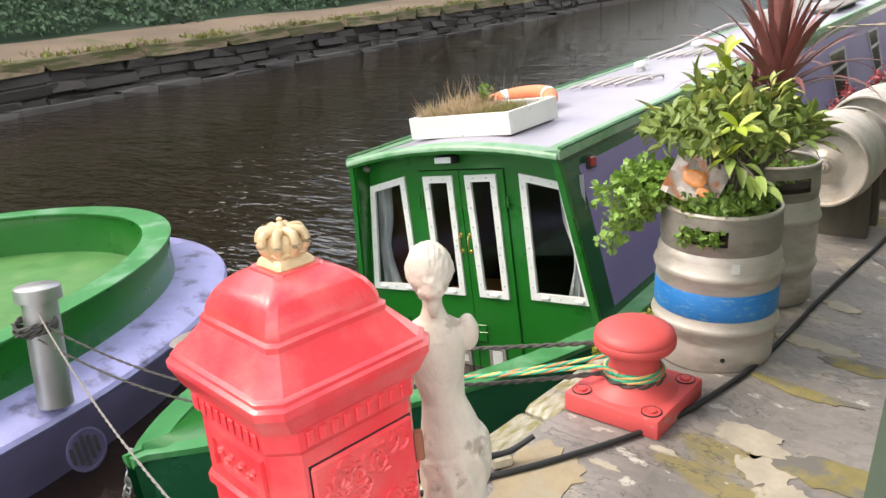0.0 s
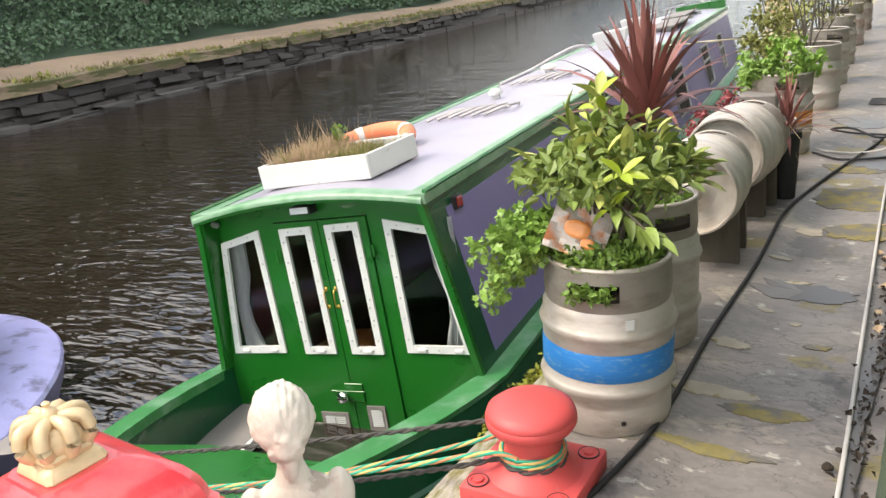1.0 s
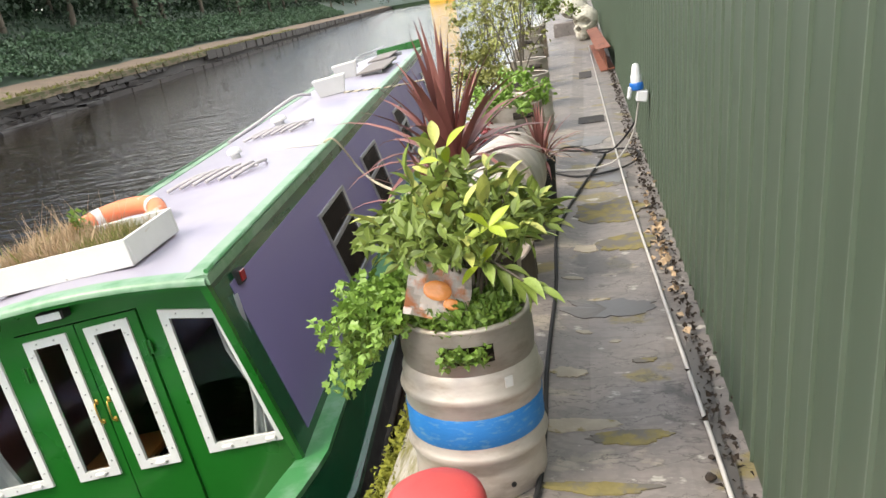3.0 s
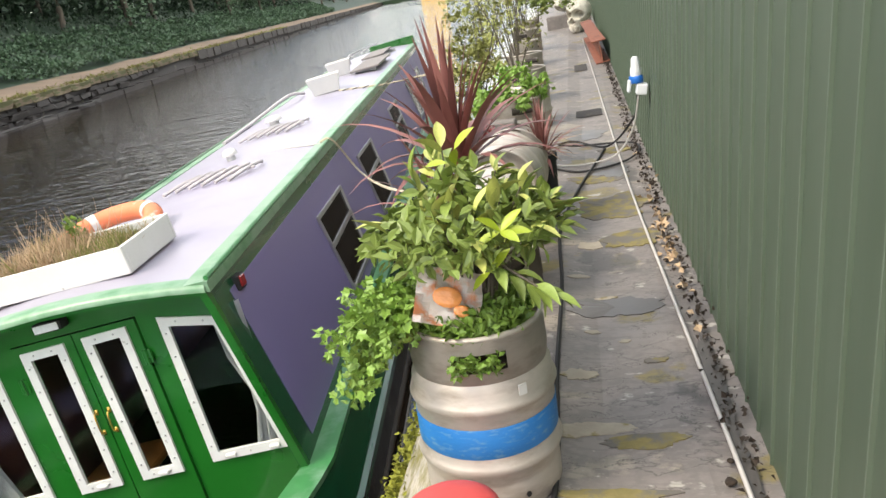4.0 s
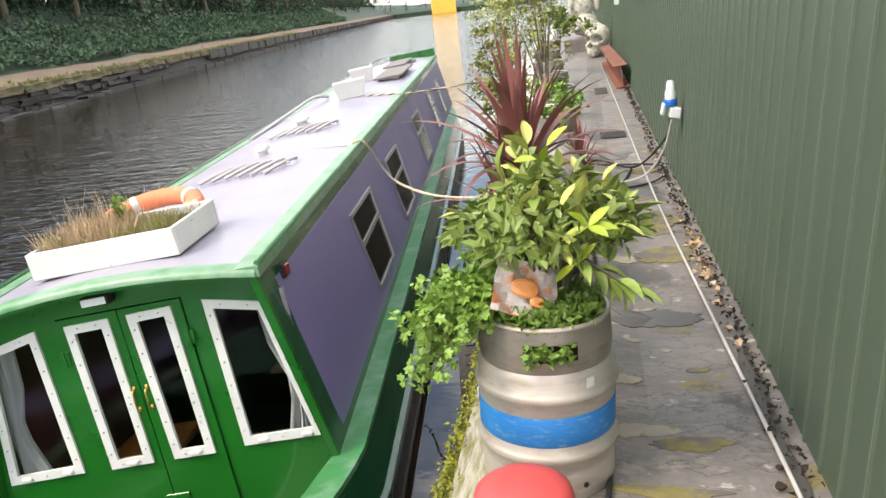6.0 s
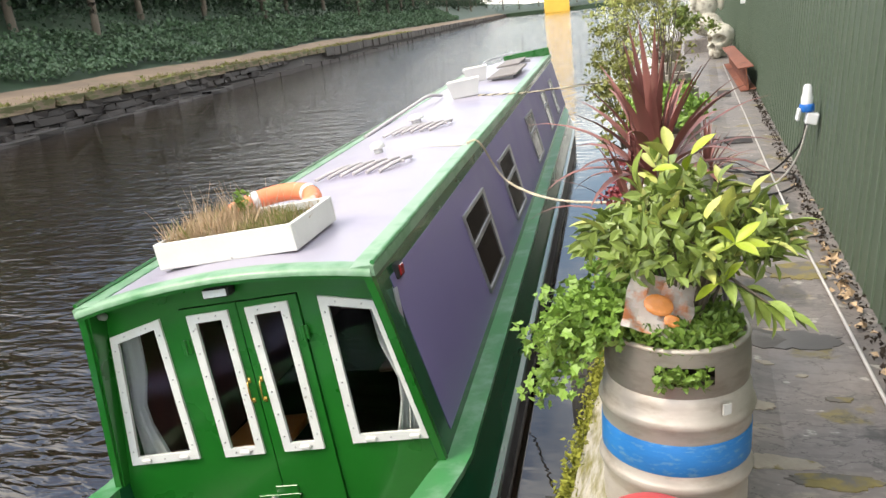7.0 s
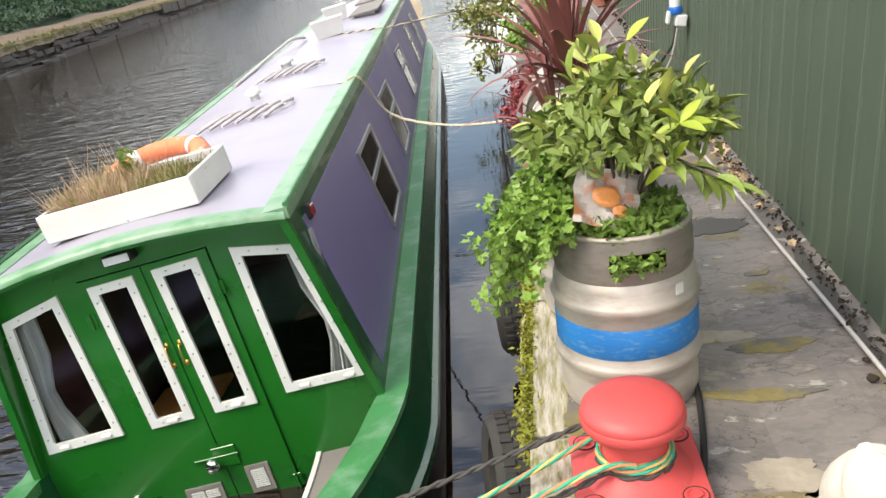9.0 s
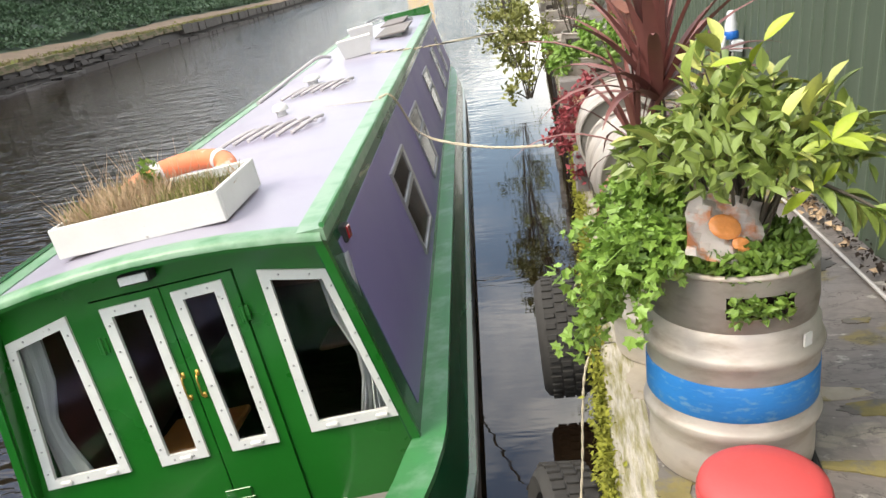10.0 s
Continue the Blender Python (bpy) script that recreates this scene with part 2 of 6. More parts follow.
def concrete():
    """Grey quay concrete with flaked layers, ochre lichen and dark damp stains."""
    m = material("weathered quay concrete", (0.225, 0.20, 0.188), 0.55, vary=0.42, scale=3.2, bump=0.35, fine=45, stretch=(1, 1.2, 1))
    nt = m.node_tree
    b = nt.nodes["Principled BSDF"]
    tc = [n for n in nt.nodes if n.type == 'TEX_COORD'][0]
    col = b.inputs["Base Color"].links[0].from_socket
    hgt = None
    for sc, lo, colour, st, seed in ((2.2, 0.60, (0.34, 0.30, 0.245), (1.1, 1.3, 1), 3.0), (1.9, 0.615, (0.23, 0.185, 0.06), (1.1, 1.3, 1), 3.25),
                                     (9.0, 0.635, (0.50, 0.47, 0.42), (0.9, 1.5, 1), 7.0), (1.5, 0.60, (0.10, 0.093, 0.09), (1.3, 1.0, 1), 21.0)):
        mp = nt.nodes.new("ShaderNodeMapping")
        mp.inputs["Scale"].default_value, mp.inputs["Location"].default_value = st, (seed, seed * .7, seed * .3)
        nt.links.new(tc.outputs["Object"], mp.inputs[0])
        n = nt.nodes.new("ShaderNodeTexNoise")
        n.inputs["Scale"].default_value, n.inputs["Detail"].default_value, n.inputs["Roughness"].default_value = sc, 9, 0.55
        nt.links.new(mp.outputs[0], n.inputs["Vector"])
        r = nt.nodes.new("ShaderNodeMapRange")
        r.inputs[1].default_value, r.inputs[2].default_value = lo, lo + 0.035
        r.inputs[4].default_value = 0.85
        nt.links.new(n.outputs[0], r.inputs[0])
        mx = nt.nodes.new("ShaderNodeMix")
        mx.data_type = 'RGBA'
        mx.inputs[7].default_value = (*colour, 1)
        nt.links.new(r.outputs[0], mx.inputs[0])
        nt.links.new(col, mx.inputs[6])
        col = mx.outputs[2]
        hgt = hgt or r.outputs[0]
    for sc, st, wid, colour, amt in ((0.9, (0.8, 1.7, 1), 0.004, (0.05, 0.046, 0.044), 0.55), (2.6, (0.9, 1.5, 1), 0.003, (0.05, 0.045, 0.04), 0.8), (7.0, (0.8, 1.6, 1), 0.05, (0.12, 0.112, 0.107), 0.3)):
        mp = nt.nodes.new("ShaderNodeMapping")
        mp.inputs["Scale"].default_value = st
        nt.links.new(tc.outputs["Object"], mp.inputs[0])
        n = nt.nodes.new("ShaderNodeTexNoise")
        n.inputs["Scale"].default_value, n.inputs["Detail"].default_value, n.inputs["Roughness"].default_value = sc, 7, 0.6
        nt.links.new(mp.outputs[0], n.inputs["Vector"])
        c1 = nt.nodes.new("ShaderNodeMath")
        c1.operation = 'SUBTRACT'
        c1.inputs[1].default_value = 0.5
        nt.links.new(n.outputs[0], c1.inputs[0])
        c2 = nt.nodes.new("ShaderNodeMath")
        c2.operation = 'ABSOLUTE'
        nt.links.new(c1.outputs[0], c2.inputs[0])
        r = nt.nodes.new("ShaderNodeMapRange")
        r.inputs[1].default_value, r.inputs[2].default_value, r.inputs[3].default_value, r.inputs[4].default_value = wid * .4, wid, amt, 0.0
        nt.links.new(c2.outputs[0], r.inputs[0])
        mx = nt.nodes.new("ShaderNodeMix")
        mx.data_type = 'RGBA'
        mx.inputs[7].default_value = (*colour, 1)
        nt.links.new(r.outputs[0], mx.inputs[0])
        nt.links.new(col, mx.inputs[6])
        col = mx.outputs[2]
    nt.links.new(col, b.inputs["Base Color"])
    bp = nt.nodes.new("ShaderNodeBump")
    bp.inputs["Strength"].default_value, bp.inputs["Distance"].default_value = 0.5, 0.006
    nt.links.new(hgt, bp.inputs["Height"])
    old = b.inputs["Normal"].links[0].from_socket
    nt.links.new(old, bp.inputs["Normal"])
    nt.links.new(bp.outputs[0], b.inputs["Normal"])
    return m


CONCRETE = concrete()


def canal_water():
    m = bpy.data.materials.new("brown canal water")
    m.use_nodes = True
    nt = m.node_tree
    b = nt.nodes["Principled BSDF"]
    b.inputs["Base Color"].default_value = (0.016, 0.010, 0.006, 1)
    b.inputs["Roughness"].default_value = 0.02
    b.inputs["IOR"].default_value = 1.7
    tc = nt.nodes.new("ShaderNodeTexCoord")
    mp = nt.nodes.new("ShaderNodeMapping")
    mp.inputs["Scale"].default_value = (0.45, 1.5, 1)
    mp.inputs["Rotation"].default_value = (0, 0, radians(25))
    nt.links.new(tc.outputs["Object"], mp.inputs[0])
    out = None
    for sc, k, det in ((0.8, 0.8, 1), (3.2, 0.55, 2), (8.0, 0.28, 2)):
        n = nt.nodes.new("ShaderNodeTexNoise")
        n.inputs["Scale"].default_value, n.inputs["Detail"].default_value, n.inputs["Distortion"].default_value = sc, det, 0.6
        nt.links.new(mp.outputs[0], n.inputs["Vector"])
        a = nt.nodes.new("ShaderNodeMath")
        a.operation = 'MULTIPLY_ADD'
        a.inputs[1].default_value = k
        nt.links.new(n.outputs[0], a.inputs[0])
        if out:
            nt.links.new(out, a.inputs[2])
        out = a.outputs[0]
    # calm by the quay, rippled out in the open canal
    sp = nt.nodes.new("ShaderNodeSeparateXYZ")
    nt.links.new(tc.outputs["Object"], sp.inputs[0])
    calm = nt.nodes.new("ShaderNodeMapRange")
    calm.inputs[1].default_value, calm.inputs[2].default_value = -1.0, -3.2
    calm.inputs[3].default_value, calm.inputs[4].default_value = 0.012, 0.37
    nt.links.new(sp.outputs[0], calm.inputs[0])
    bp = nt.nodes.new("ShaderNodeBump")
    bp.inputs["Distance"].default_value = 0.22
    nt.links.new(calm.outputs[0], bp.inputs["Strength"])
    nt.links.new(out, bp.inputs["Height"])
    nt.links.new(bp.outputs[0], b.inputs["Normal"])
    return m


WATER_MAT = canal_water()


# ---- builders ----
def link_mesh(name, me, mat, parent=None):
    ob = new(name, me)
    if mat:
        me.materials.append(mat) if not me.materials else None
    ob.parent = parent
    return ob


def part(name, bm, mat, parent=None, label="", smooth=None):
    """A bmesh as one mesh object under a thing."""
    me = bpy.data.meshes.new(name)
    bmesh.ops.recalc_face_normals(bm, faces=bm.faces)
    bm.to_mesh(me)
    bm.free()
    if smooth is not None:
        me.shade_smooth()
        if smooth < 180:
            me.set_sharp_from_angle(angle=radians(smooth))
    ob = link_mesh(name, me, mat, parent)
    if label:
        ob["label"] = label
    return ob


def thing(name, label, category, m=None, group="", kind=""):
    ob = new(name)
    ob.empty_display_size = 0.1
    ob.matrix_world = m or Matrix()
    return tagged(ob, label, category, group, kind)


def box(bm, x0, x1, y0, y1, z0, z1, bevel=0.0, m=None, seg=1):
    r = bmesh.ops.create_cube(bm, size=1)
    vs = r["verts"]
    for v in vs:
        v.co = Vector((x0 + (v.co.x + .5) * (x1 - x0), y0 + (v.co.y + .5) * (y1 - y0), z0 + (v.co.z + .5) * (z1 - z0)))
    if bevel:
        es = list({e for v in vs for e in v.link_edges})
        r = bmesh.ops.bevel(bm, geom=es, offset=bevel, segments=seg, affect='EDGES', profile=0.5)
        vs = list({v for f in r["faces"] for v in f.verts} | {v for v in vs if v.is_valid})
    if m:
        bmesh.ops.transform(bm, matrix=m, verts=vs)
    return vs


def boxed(*a, **k):
    bm = bmesh.new()
    box(bm, *a, **k)
    return bm


def loft(rings, closed=True, caps=True):
    """Skin over rings of points (all of one length)."""
    bm = bmesh.new()
    vv = [[bm.verts.new(p) for p in r] for r in rings]
    n = len(rings[0])
    for a, b in zip(vv, vv[1:]):
        for i in range(n if closed else n - 1):
            j = (i + 1) % n
            bm.faces.new((a[i], a[j], b[j], b[i]))
    if caps and closed:
        bm.faces.new(vv[0][::-1])
        bm.faces.new(vv[-1])
    return bm


def lathe(profile, n=40, caps=True):
    return loft([[(r * math.cos(2 * math.pi * i / n), r * math.sin(2 * math.pi * i / n), z) for i in range(n)] for r, z in profile], True, caps)


def rounded(pts, k=8):
    """Catmull-Rom points through pts."""
    p = [Vector(q) for q in pts]
    p = [p[0] * 2 - p[1]] + p + [p[-1] * 2 - p[-2]]
    out = []
    for i in range(1, len(p) - 2):
        for s in range(k):
            t = s / k
            out.append(0.5 * (2 * p[i] + (p[i + 1] - p[i - 1]) * t + (2 * p[i - 1] - 5 * p[i] + 4 * p[i + 1] - p[i + 2]) * t * t
                              + (3 * p[i] - p[i - 1] - 3 * p[i + 1] + p[i + 2]) * t ** 3))
    out.append(p[-2])
    return out


def tube(pts, r, n=8, taper=None):
    """A round cord along points; taper gives the end radius."""
    pts = [Vector(p) for p in pts]
    rings = []
    up = Vector((0, 0, 1))
    for i, p in enumerate(pts):
        d = (pts[min(i + 1, len(pts) - 1)] - pts[max(i - 1, 0)]).normalized()
        a = d.cross(up)
        if a.length < 0.05:
            a = d.cross(Vector((1, 0, 0)))
        a.normalize()
        b = a.cross(d)
        rr = r if taper is None else r + (taper - r) * i / (len(pts) - 1)
        rings.append([p + (a * math.cos(2 * math.pi * k / n) + b * math.sin(2 * math.pi * k / n)) * rr for k in range(n)])
    return loft(rings)


def join(bm, other, m=None):
    if m:
        bmesh.ops.transform(other, matrix=m, verts=other.verts)
    me = bpy.data.meshes.new("tmp")
    other.to_mesh(me)
    other.free()
    bm.from_mesh(me)
    bpy.data.meshes.remove(me)


def plate(poly, d, thick):
    """A plate of outline poly (u, w) set up at depth d, thick along y."""
    bm = bmesh.new()
    a = [bm.verts.new((u, d, w)) for u, w in poly]
    b = [bm.verts.new((u, d + thick, w)) for u, w in poly]
    n = len(poly)
    bm.faces.new(a)
    bm.faces.new(b[::-1])
    for i in range(n):
        bm.faces.new((a[i], b[i], b[(i + 1) % n], a[(i + 1) % n]))
    return bm


def frame_ring(outer, inner, d, thick):
    """A frame between two outlines of the same count, as a solid ring."""
    bm = bmesh.new()
    n = len(outer)
    vs = [[bm.verts.new((u, y, w)) for u, w in poly] for y in (d, d + thick) for poly in (outer, inner)]
    of, inf, ob_, ib = vs
    for i in range(n):
        j = (i + 1) % n
        bm.faces.new((of[i], of[j], inf[j], inf[i]))
        bm.faces.new((ob_[j], ob_[i], ib[i], ib[j]))
        bm.faces.new((of[j], of[i], ob_[i], ob_[j]))
        bm.faces.new((inf[i], inf[j], ib[j], ib[i]))
    return bm


def shrink(poly, k):
    """Outline moved inwards by k (convex, any winding)."""
    c = Vector((sum(p[0] for p in poly) / len(poly), sum(p[1] for p in poly) / len(poly)))
    out = []
    n = len(poly)
    lines = []
    for i in range(n):
        a, b = Vector(poly[i]), Vector(poly[(i + 1) % n])
        d = (b - a).normalized()
        nn = Vector((-d.y, d.x))
        if nn.dot(c - a) < 0:
            nn = -nn
        lines.append((a + nn * k, d))
    for i in range(n):
        (p, d), (q, e) = lines[i - 1], lines[i]
        den = d.x * e.y - d.y * e.x
        t = ((q.x - p.x) * e.y - (q.y - p.y) * e.x) / den
        out.append(tuple(p + d * t))
    return out


def leaf_mesh(name, mat, length=1.0, width=0.36, fold=0.12, droop=0.25, lobes=0):
    """One leaf along +x: a folded blade with a midrib and a drooping tip."""
    bm = bmesh.new()
    n = 6
    mid, lft, rgt = [], [], []
    for i in range(n + 1):
        t = i / n
        w = width * 0.5 * (math.sin(math.pi * min(1, t * 1.02)) ** 0.75 if 0 < t < 1 else 0.02)
        if lobes:
            w *= 1 + 0.3 * math.sin(t * lobes * 6.28)
        z = -droop * length * t * t
        mid.append(bm.verts.new((length * t, 0, z)))
        lft.append(bm.verts.new((length * t, w * length, z + fold * w * length * 2)))
        rgt.append(bm.verts.new((length * t, -w * length, z + fold * w * length * 2)))
    for i in range(n):
        bm.faces.new((mid[i], mid[i + 1], lft[i + 1], lft[i]))
        bm.faces.new((rgt[i], rgt[i + 1], mid[i + 1], mid[i]))
    me = bpy.data.meshes.new(name)
    bm.to_mesh(me)
    bm.free()
    me.shade_smooth()
    me.materials.append(mat)
    return me


def scatter_mesh(name, items, mat, parent=None, shape=((0, 0, 0), (.35, .3, .05), (1, 0, -.15), (.35, -.3, .05))):
    n = len(shape)
    """Many small leaves in one mesh; items: (place, direction, up, size)."""
    sh = np.array(shape)
    verts, faces = [], []
    for p, d, u, s in items:
        x = Vector(d).normalized()
        y = Vector(u).cross(x)
        if y.length < 1e-3:
            y = Vector((0, 1, 0)).cross(x)
        y.normalize()
        z = x.cross(y)
        k = len(verts)
        for a, b, c in sh:
            verts.append(tuple(Vector(p) + (x * a + y * b + z * c) * s))
        for j in range(1, n - 1):
            faces.append((k, k + j, k + j + 1))
    me = bpy.data.meshes.new(name)
    me.from_pydata(verts, [], faces)
    return link_mesh(name, me, mat, parent)


def rand_dir(rng, up=0.0):
    while True:
        v = Vector((rng.uniform(-1, 1), rng.uniform(-1, 1), rng.uniform(-1, 1)))
        if 0.05 < v.length < 1:
            v.normalize()
            v.z += up
            return v.normalized()

# ---- large structure ----
def ground():
    """Canal bed, far bank, ivy slope and land beyond, in one sheet."""
    bx, by = -18.0, 0.0
    d, n = Vector((-0.163, 0.987, 0)), Vector((-0.987, -0.163, 0))
    ss = [-900, -300, -120, -60] + [-40 + 2 * i for i in range(66)] + [110, 140, 200, 300, 500, 900]
    cross = [(-900, -2.4), (-3, -2.4), (0.25, -2.3), (0.35, 0.05), (0.6, 0.22), (1.2, 0.32), (1.6, 0.36), (2.4, 0.48), (3.2, 0.62), (3.9, 0.85), (5, 1.4), (6.5, 2.2), (8, 3.1),
             (10, 4.2), (13, 5.2), (20, 6), (60, 6.5), (1500, 8)]
    bm = bmesh.new()
    mats = [EARTH, TOWPATH, IVY_DARK, BANK_STONE]
    grid = []
    for s in ss:
        row = []
        for k, (c, z) in enumerate(cross):
            p = Vector((bx, by, 0)) + d * s + n * c
            w = noise.noise((s * .23, c * .5, 0)) if 0.5 < c < 30 else 0
            row.append(bm.verts.new((p.x, p.y, z + w * (0.12 if c < 3.5 else 0.5))))
        grid.append(row)
    for a, b in zip(grid, grid[1:]):
        for i in range(len(cross) - 1):
            f = bm.faces.new((a[i], a[i + 1], b[i + 1], b[i]))
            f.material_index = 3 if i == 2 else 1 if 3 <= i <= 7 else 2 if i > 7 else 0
            f.smooth = True
    ob = part("ground", bm, None)
    for m in mats:
        ob.data.materials.append(m)
    tagged(ob, "earth canal bank with worn towpath and ivy slope", "ground", kind="structure")
    return Vector((bx, by, 0)), d, n


BANK = ground()


def bank_point(s, c, z):
    p = BANK[0] + BANK[1] * s + BANK[2] * c
    return Vector((p.x, p.y, z))


water = part("water", boxed(-620, 0.35, -300, 700, WATER - 0.02, WATER), WATER_MAT)
tagged(water, "dark brown rippled canal water", "water", kind="structure")

# quay: concrete top, stone face down into the water
bm = bmesh.new()
xs = [0.10, 0.3, 0.48, 0.52, 0.57, 0.62, 0.7, 0.9, 1.0, 1.35]
ys = [-30, -8, -2] + [-1 + 0.25 * i for i in range(90)] + [24, 40, 120]
def quay_edge(y):
    return -.032 * max(0.0, min(y, 30) - 6.0)


def quay_z(x):
    return .025 * max(0.0, min(1.0, (.62 - x) / .14))


g = [[bm.verts.new((x + (quay_edge(y) if x < .2 else 0), y, quay_z(x) + 0.001 * noise.noise((x * 3, y * 2, 1)) - (0.012 if x > 0.99 else 0))) for x in xs] for y in ys]
for a, b in zip(g, g[1:]):
    for i in range(len(xs) - 1):
        bm.faces.new((a[i], a[i + 1], b[i + 1], b[i]))
r = bmesh.ops.extrude_face_region(bm, geom=bm.faces[:])
for v in r["geom"]:
    if isinstance(v, bmesh.types.BMVert):
        v.co.z = -0.16
quay = tagged(part("pavement", bm, CONCRETE), "cracked grey quay concrete with flaking ochre and white patches", "quay", kind="structure")
land = tagged(part("yard", boxed(1.36, 900, -300, 700, -0.3, -0.012), CONCRETE), "plain concrete yard behind the shed wall", "ground", kind="structure")
bm = loft([[(.09 + quay_edge(y), y, -2.4), (1.3, y, -2.4), (1.3, y, -.165), (.09 + quay_edge(y), y, -.165)] for y in (-30, 6, 30, 120)])
quay_wall = tagged(part("quay_wall", bm, BANK_STONE), "dark wet stone quay wall going down into the canal", "wall", kind="structure")

# shed wall: box profile cladding that leans away a little
LEAN_WALL = radians(4.6)
bm = bmesh.new()
pitch, rows = 0.172, []
y = 1.42
while y < 60:
    rows += [(0, y), (0, y + pitch - 0.020), (-0.008, y + pitch - 0.013), (-0.008, y + pitch - 0.006)]
    y += pitch
H = 3.4
lo = [bm.verts.new((1.075 + o, yy, -0.01)) for o, yy in rows]
hi = [bm.verts.new((1.075 + o + math.tan(LEAN_WALL) * H, yy, H)) for o, yy in rows]
lo2 = [bm.verts.new((1.20, yy, -0.01)) for o, yy in rows]
hi2 = [bm.verts.new((1.20 + math.tan(LEAN_WALL) * H, yy, H)) for o, yy in rows]
for i in range(len(rows) - 1):
    bm.faces.new((lo[i], lo[i + 1], hi[i + 1], hi[i])).material_index = 1 if i % 4 == 2 else 0
    bm.faces.new((lo2[i + 1], lo2[i], hi2[i], hi2[i + 1]))
    bm.faces.new((hi[i], hi[i + 1], hi2[i + 1], hi2[i]))
for i in (0, len(rows) - 1):
    bm.faces.new((lo[i], hi[i], hi2[i], lo2[i]))
wall = tagged(part("wall_shed", bm, CLADDING), "dull green ribbed steel cladding wall", "wall", kind="structure")
wall.data.materials.append(CLADDING_RIB)

# ---- the moored narrowboat ----
BOAT = Matrix.Translation((-1.676, 3.725, -0.5345)) @ pose(0, 0, 0, 0, 0, 6.25) @ pose(0, 0, 0, 0.5) @ pose(0, 0, 0, 0, -5.5)
boat = thing("narrowboat", "green and purple moored narrowboat with pale lavender roof", "boat", BOAT)
BOW, END = -2.32, 12.9


def breadth(v):
    if v < 0:
        s = min(1, v / BOW)
        return max(0.03, .992 * (1 - s ** 2.0) ** 0.9)
    if v > END - 2.5:
        s = (v - END + 2.5) / 4.2
        return .992 * (1 - s ** 2.4)
    return .992


def sheer(v):
    return -0.115 + (0.32 * min(1, v / BOW) ** 0.95 if v < 0 else 0)


vs_hull = [BOW - 0.02, BOW + .03, BOW + .1, BOW + .2, -2.0, -1.8, -1.6, -1.4, -1.2, -1.0, -.8, -.6, -.4, -.2, 0, .5, 1, 2, 3, 4, 5, 6, 8, 10, 10.8, 11.5, 12.2, 12.8, END + .9]
# hull shells: upper strake, rubbing band, blacked lower plates
def strake(prof, side=0):
    rings = []
    for v in vs_hull:
        b, z = breadth(v), sheer(v)
        pts = [(b + o * min(1, b * 2), z + dz) for o, dz in prof]
        rings.append([(side * u, v, w) for u, w in pts] if side else [(u, v, w) for u, w in pts] + [(-u, v, w) for u, w in pts[::-1]])
    return loft(rings, closed=False)


for s in (1, -1):
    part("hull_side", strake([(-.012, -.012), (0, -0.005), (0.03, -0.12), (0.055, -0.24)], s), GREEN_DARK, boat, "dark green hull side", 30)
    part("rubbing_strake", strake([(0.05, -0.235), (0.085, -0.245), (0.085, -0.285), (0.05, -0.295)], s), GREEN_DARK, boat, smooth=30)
part("lower_hull", strake([(0.055, -0.29), (0.06, -0.45), (0.05, -0.9), (-0.3, -1.1)]), BLACKING, boat, "black coated lower hull", 30)


def gunwale(side):
    rings = []
    for v in vs_hull:
        b, z = breadth(v), sheer(v)
        w = 0.125 + (0.02 if v < 0 else 0)
        o, i = b + 0.012, max(0.012, b - w)
        rings.append([(side * o, v, z - 0.025), (side * o, v, z), (side * i, v, z + 0.006), (side * i, v, z - 0.05)])
    return loft(rings)


for s in (1, -1):
    part("gunwale", gunwale(s), GREEN_LIGHT, boat, "worn light green gunwale", 40)
# inside of the bow well, foredeck, benches
def inner(v0, v1, off, w0, w1=None, k=8):
    vv = [v0 + (v1 - v0) * i / k for i in range(k + 1)]
    return [(v, max(0.02, breadth(v) - off)) for v in vv]


for s in (1, -1):
    bm = bmesh.new()
    q = inner(-1.12, 0.06, 0.135, 0)
    a = [bm.verts.new((s * u, v, sheer(v))) for v, u in q]
    b = [bm.verts.new((s * (u - .02), v, -0.78)) for v, u in q]
    for i in range(len(q) - 1):
        bm.faces.new((a[i], a[i + 1], b[i + 1], b[i]))
    part("well_side", bm, GREEN_DARK, boat, "dark green inner well side")
q = inner(-1.12, 0.06, 0.15, 0)
part("well_floor", loft([[(-u, v, -0.74), (u, v, -0.74), (u, v, -0.78), (-u, v, -0.78)] for v, u in q]), DECK_GREY, boat, "dark grey well floor")
for s in (1, -1):
    q = inner(-0.95, 0.04, 0.14, 0)
    part("bench", loft([[(s * u, v, -0.36), (s * (u - .36), v, -0.36), (s * (u - .36), v, -0.39), (s * u, v, -0.39)] for v, u in q]), DECK_GREY, boat, "grey bench board", 30)
    part("bench_trim", loft([[(s * (u - .36), v, -0.35), (s * (u - .385), v, -0.35), (s * (u - .385), v, -0.40), (s * (u - .36), v, -0.40)] for v, u in q]), WHITE, boat, "white bench edge strip")
q = inner(BOW + 0.05, -1.1, 0.05, 0, k=10)
part("foredeck", loft([[(-u, v, sheer(v) - .02), (0, v, sheer(v) + .03), (u, v, sheer(v) - .02), (u, v, sheer(v) - .06), (-u, v, sheer(v) - .06)] for v, u in q]), GREEN, boat, "green foredeck", 40)
part("well_bulkhead", plate([(-0.78, -0.78), (0.78, -0.78), (0.78, sheer(-1.1)), (-0.78, sheer(-1.1))], -1.13, 0.02), GREEN, boat)

# cabin
TOP, BASE = 0.866, -0.11


def cab(w):
    return 0.892 - (w + .12) * 0.146


def roof_z(u):
    return TOP + 0.075 * (1 - (u / 0.76) ** 2)


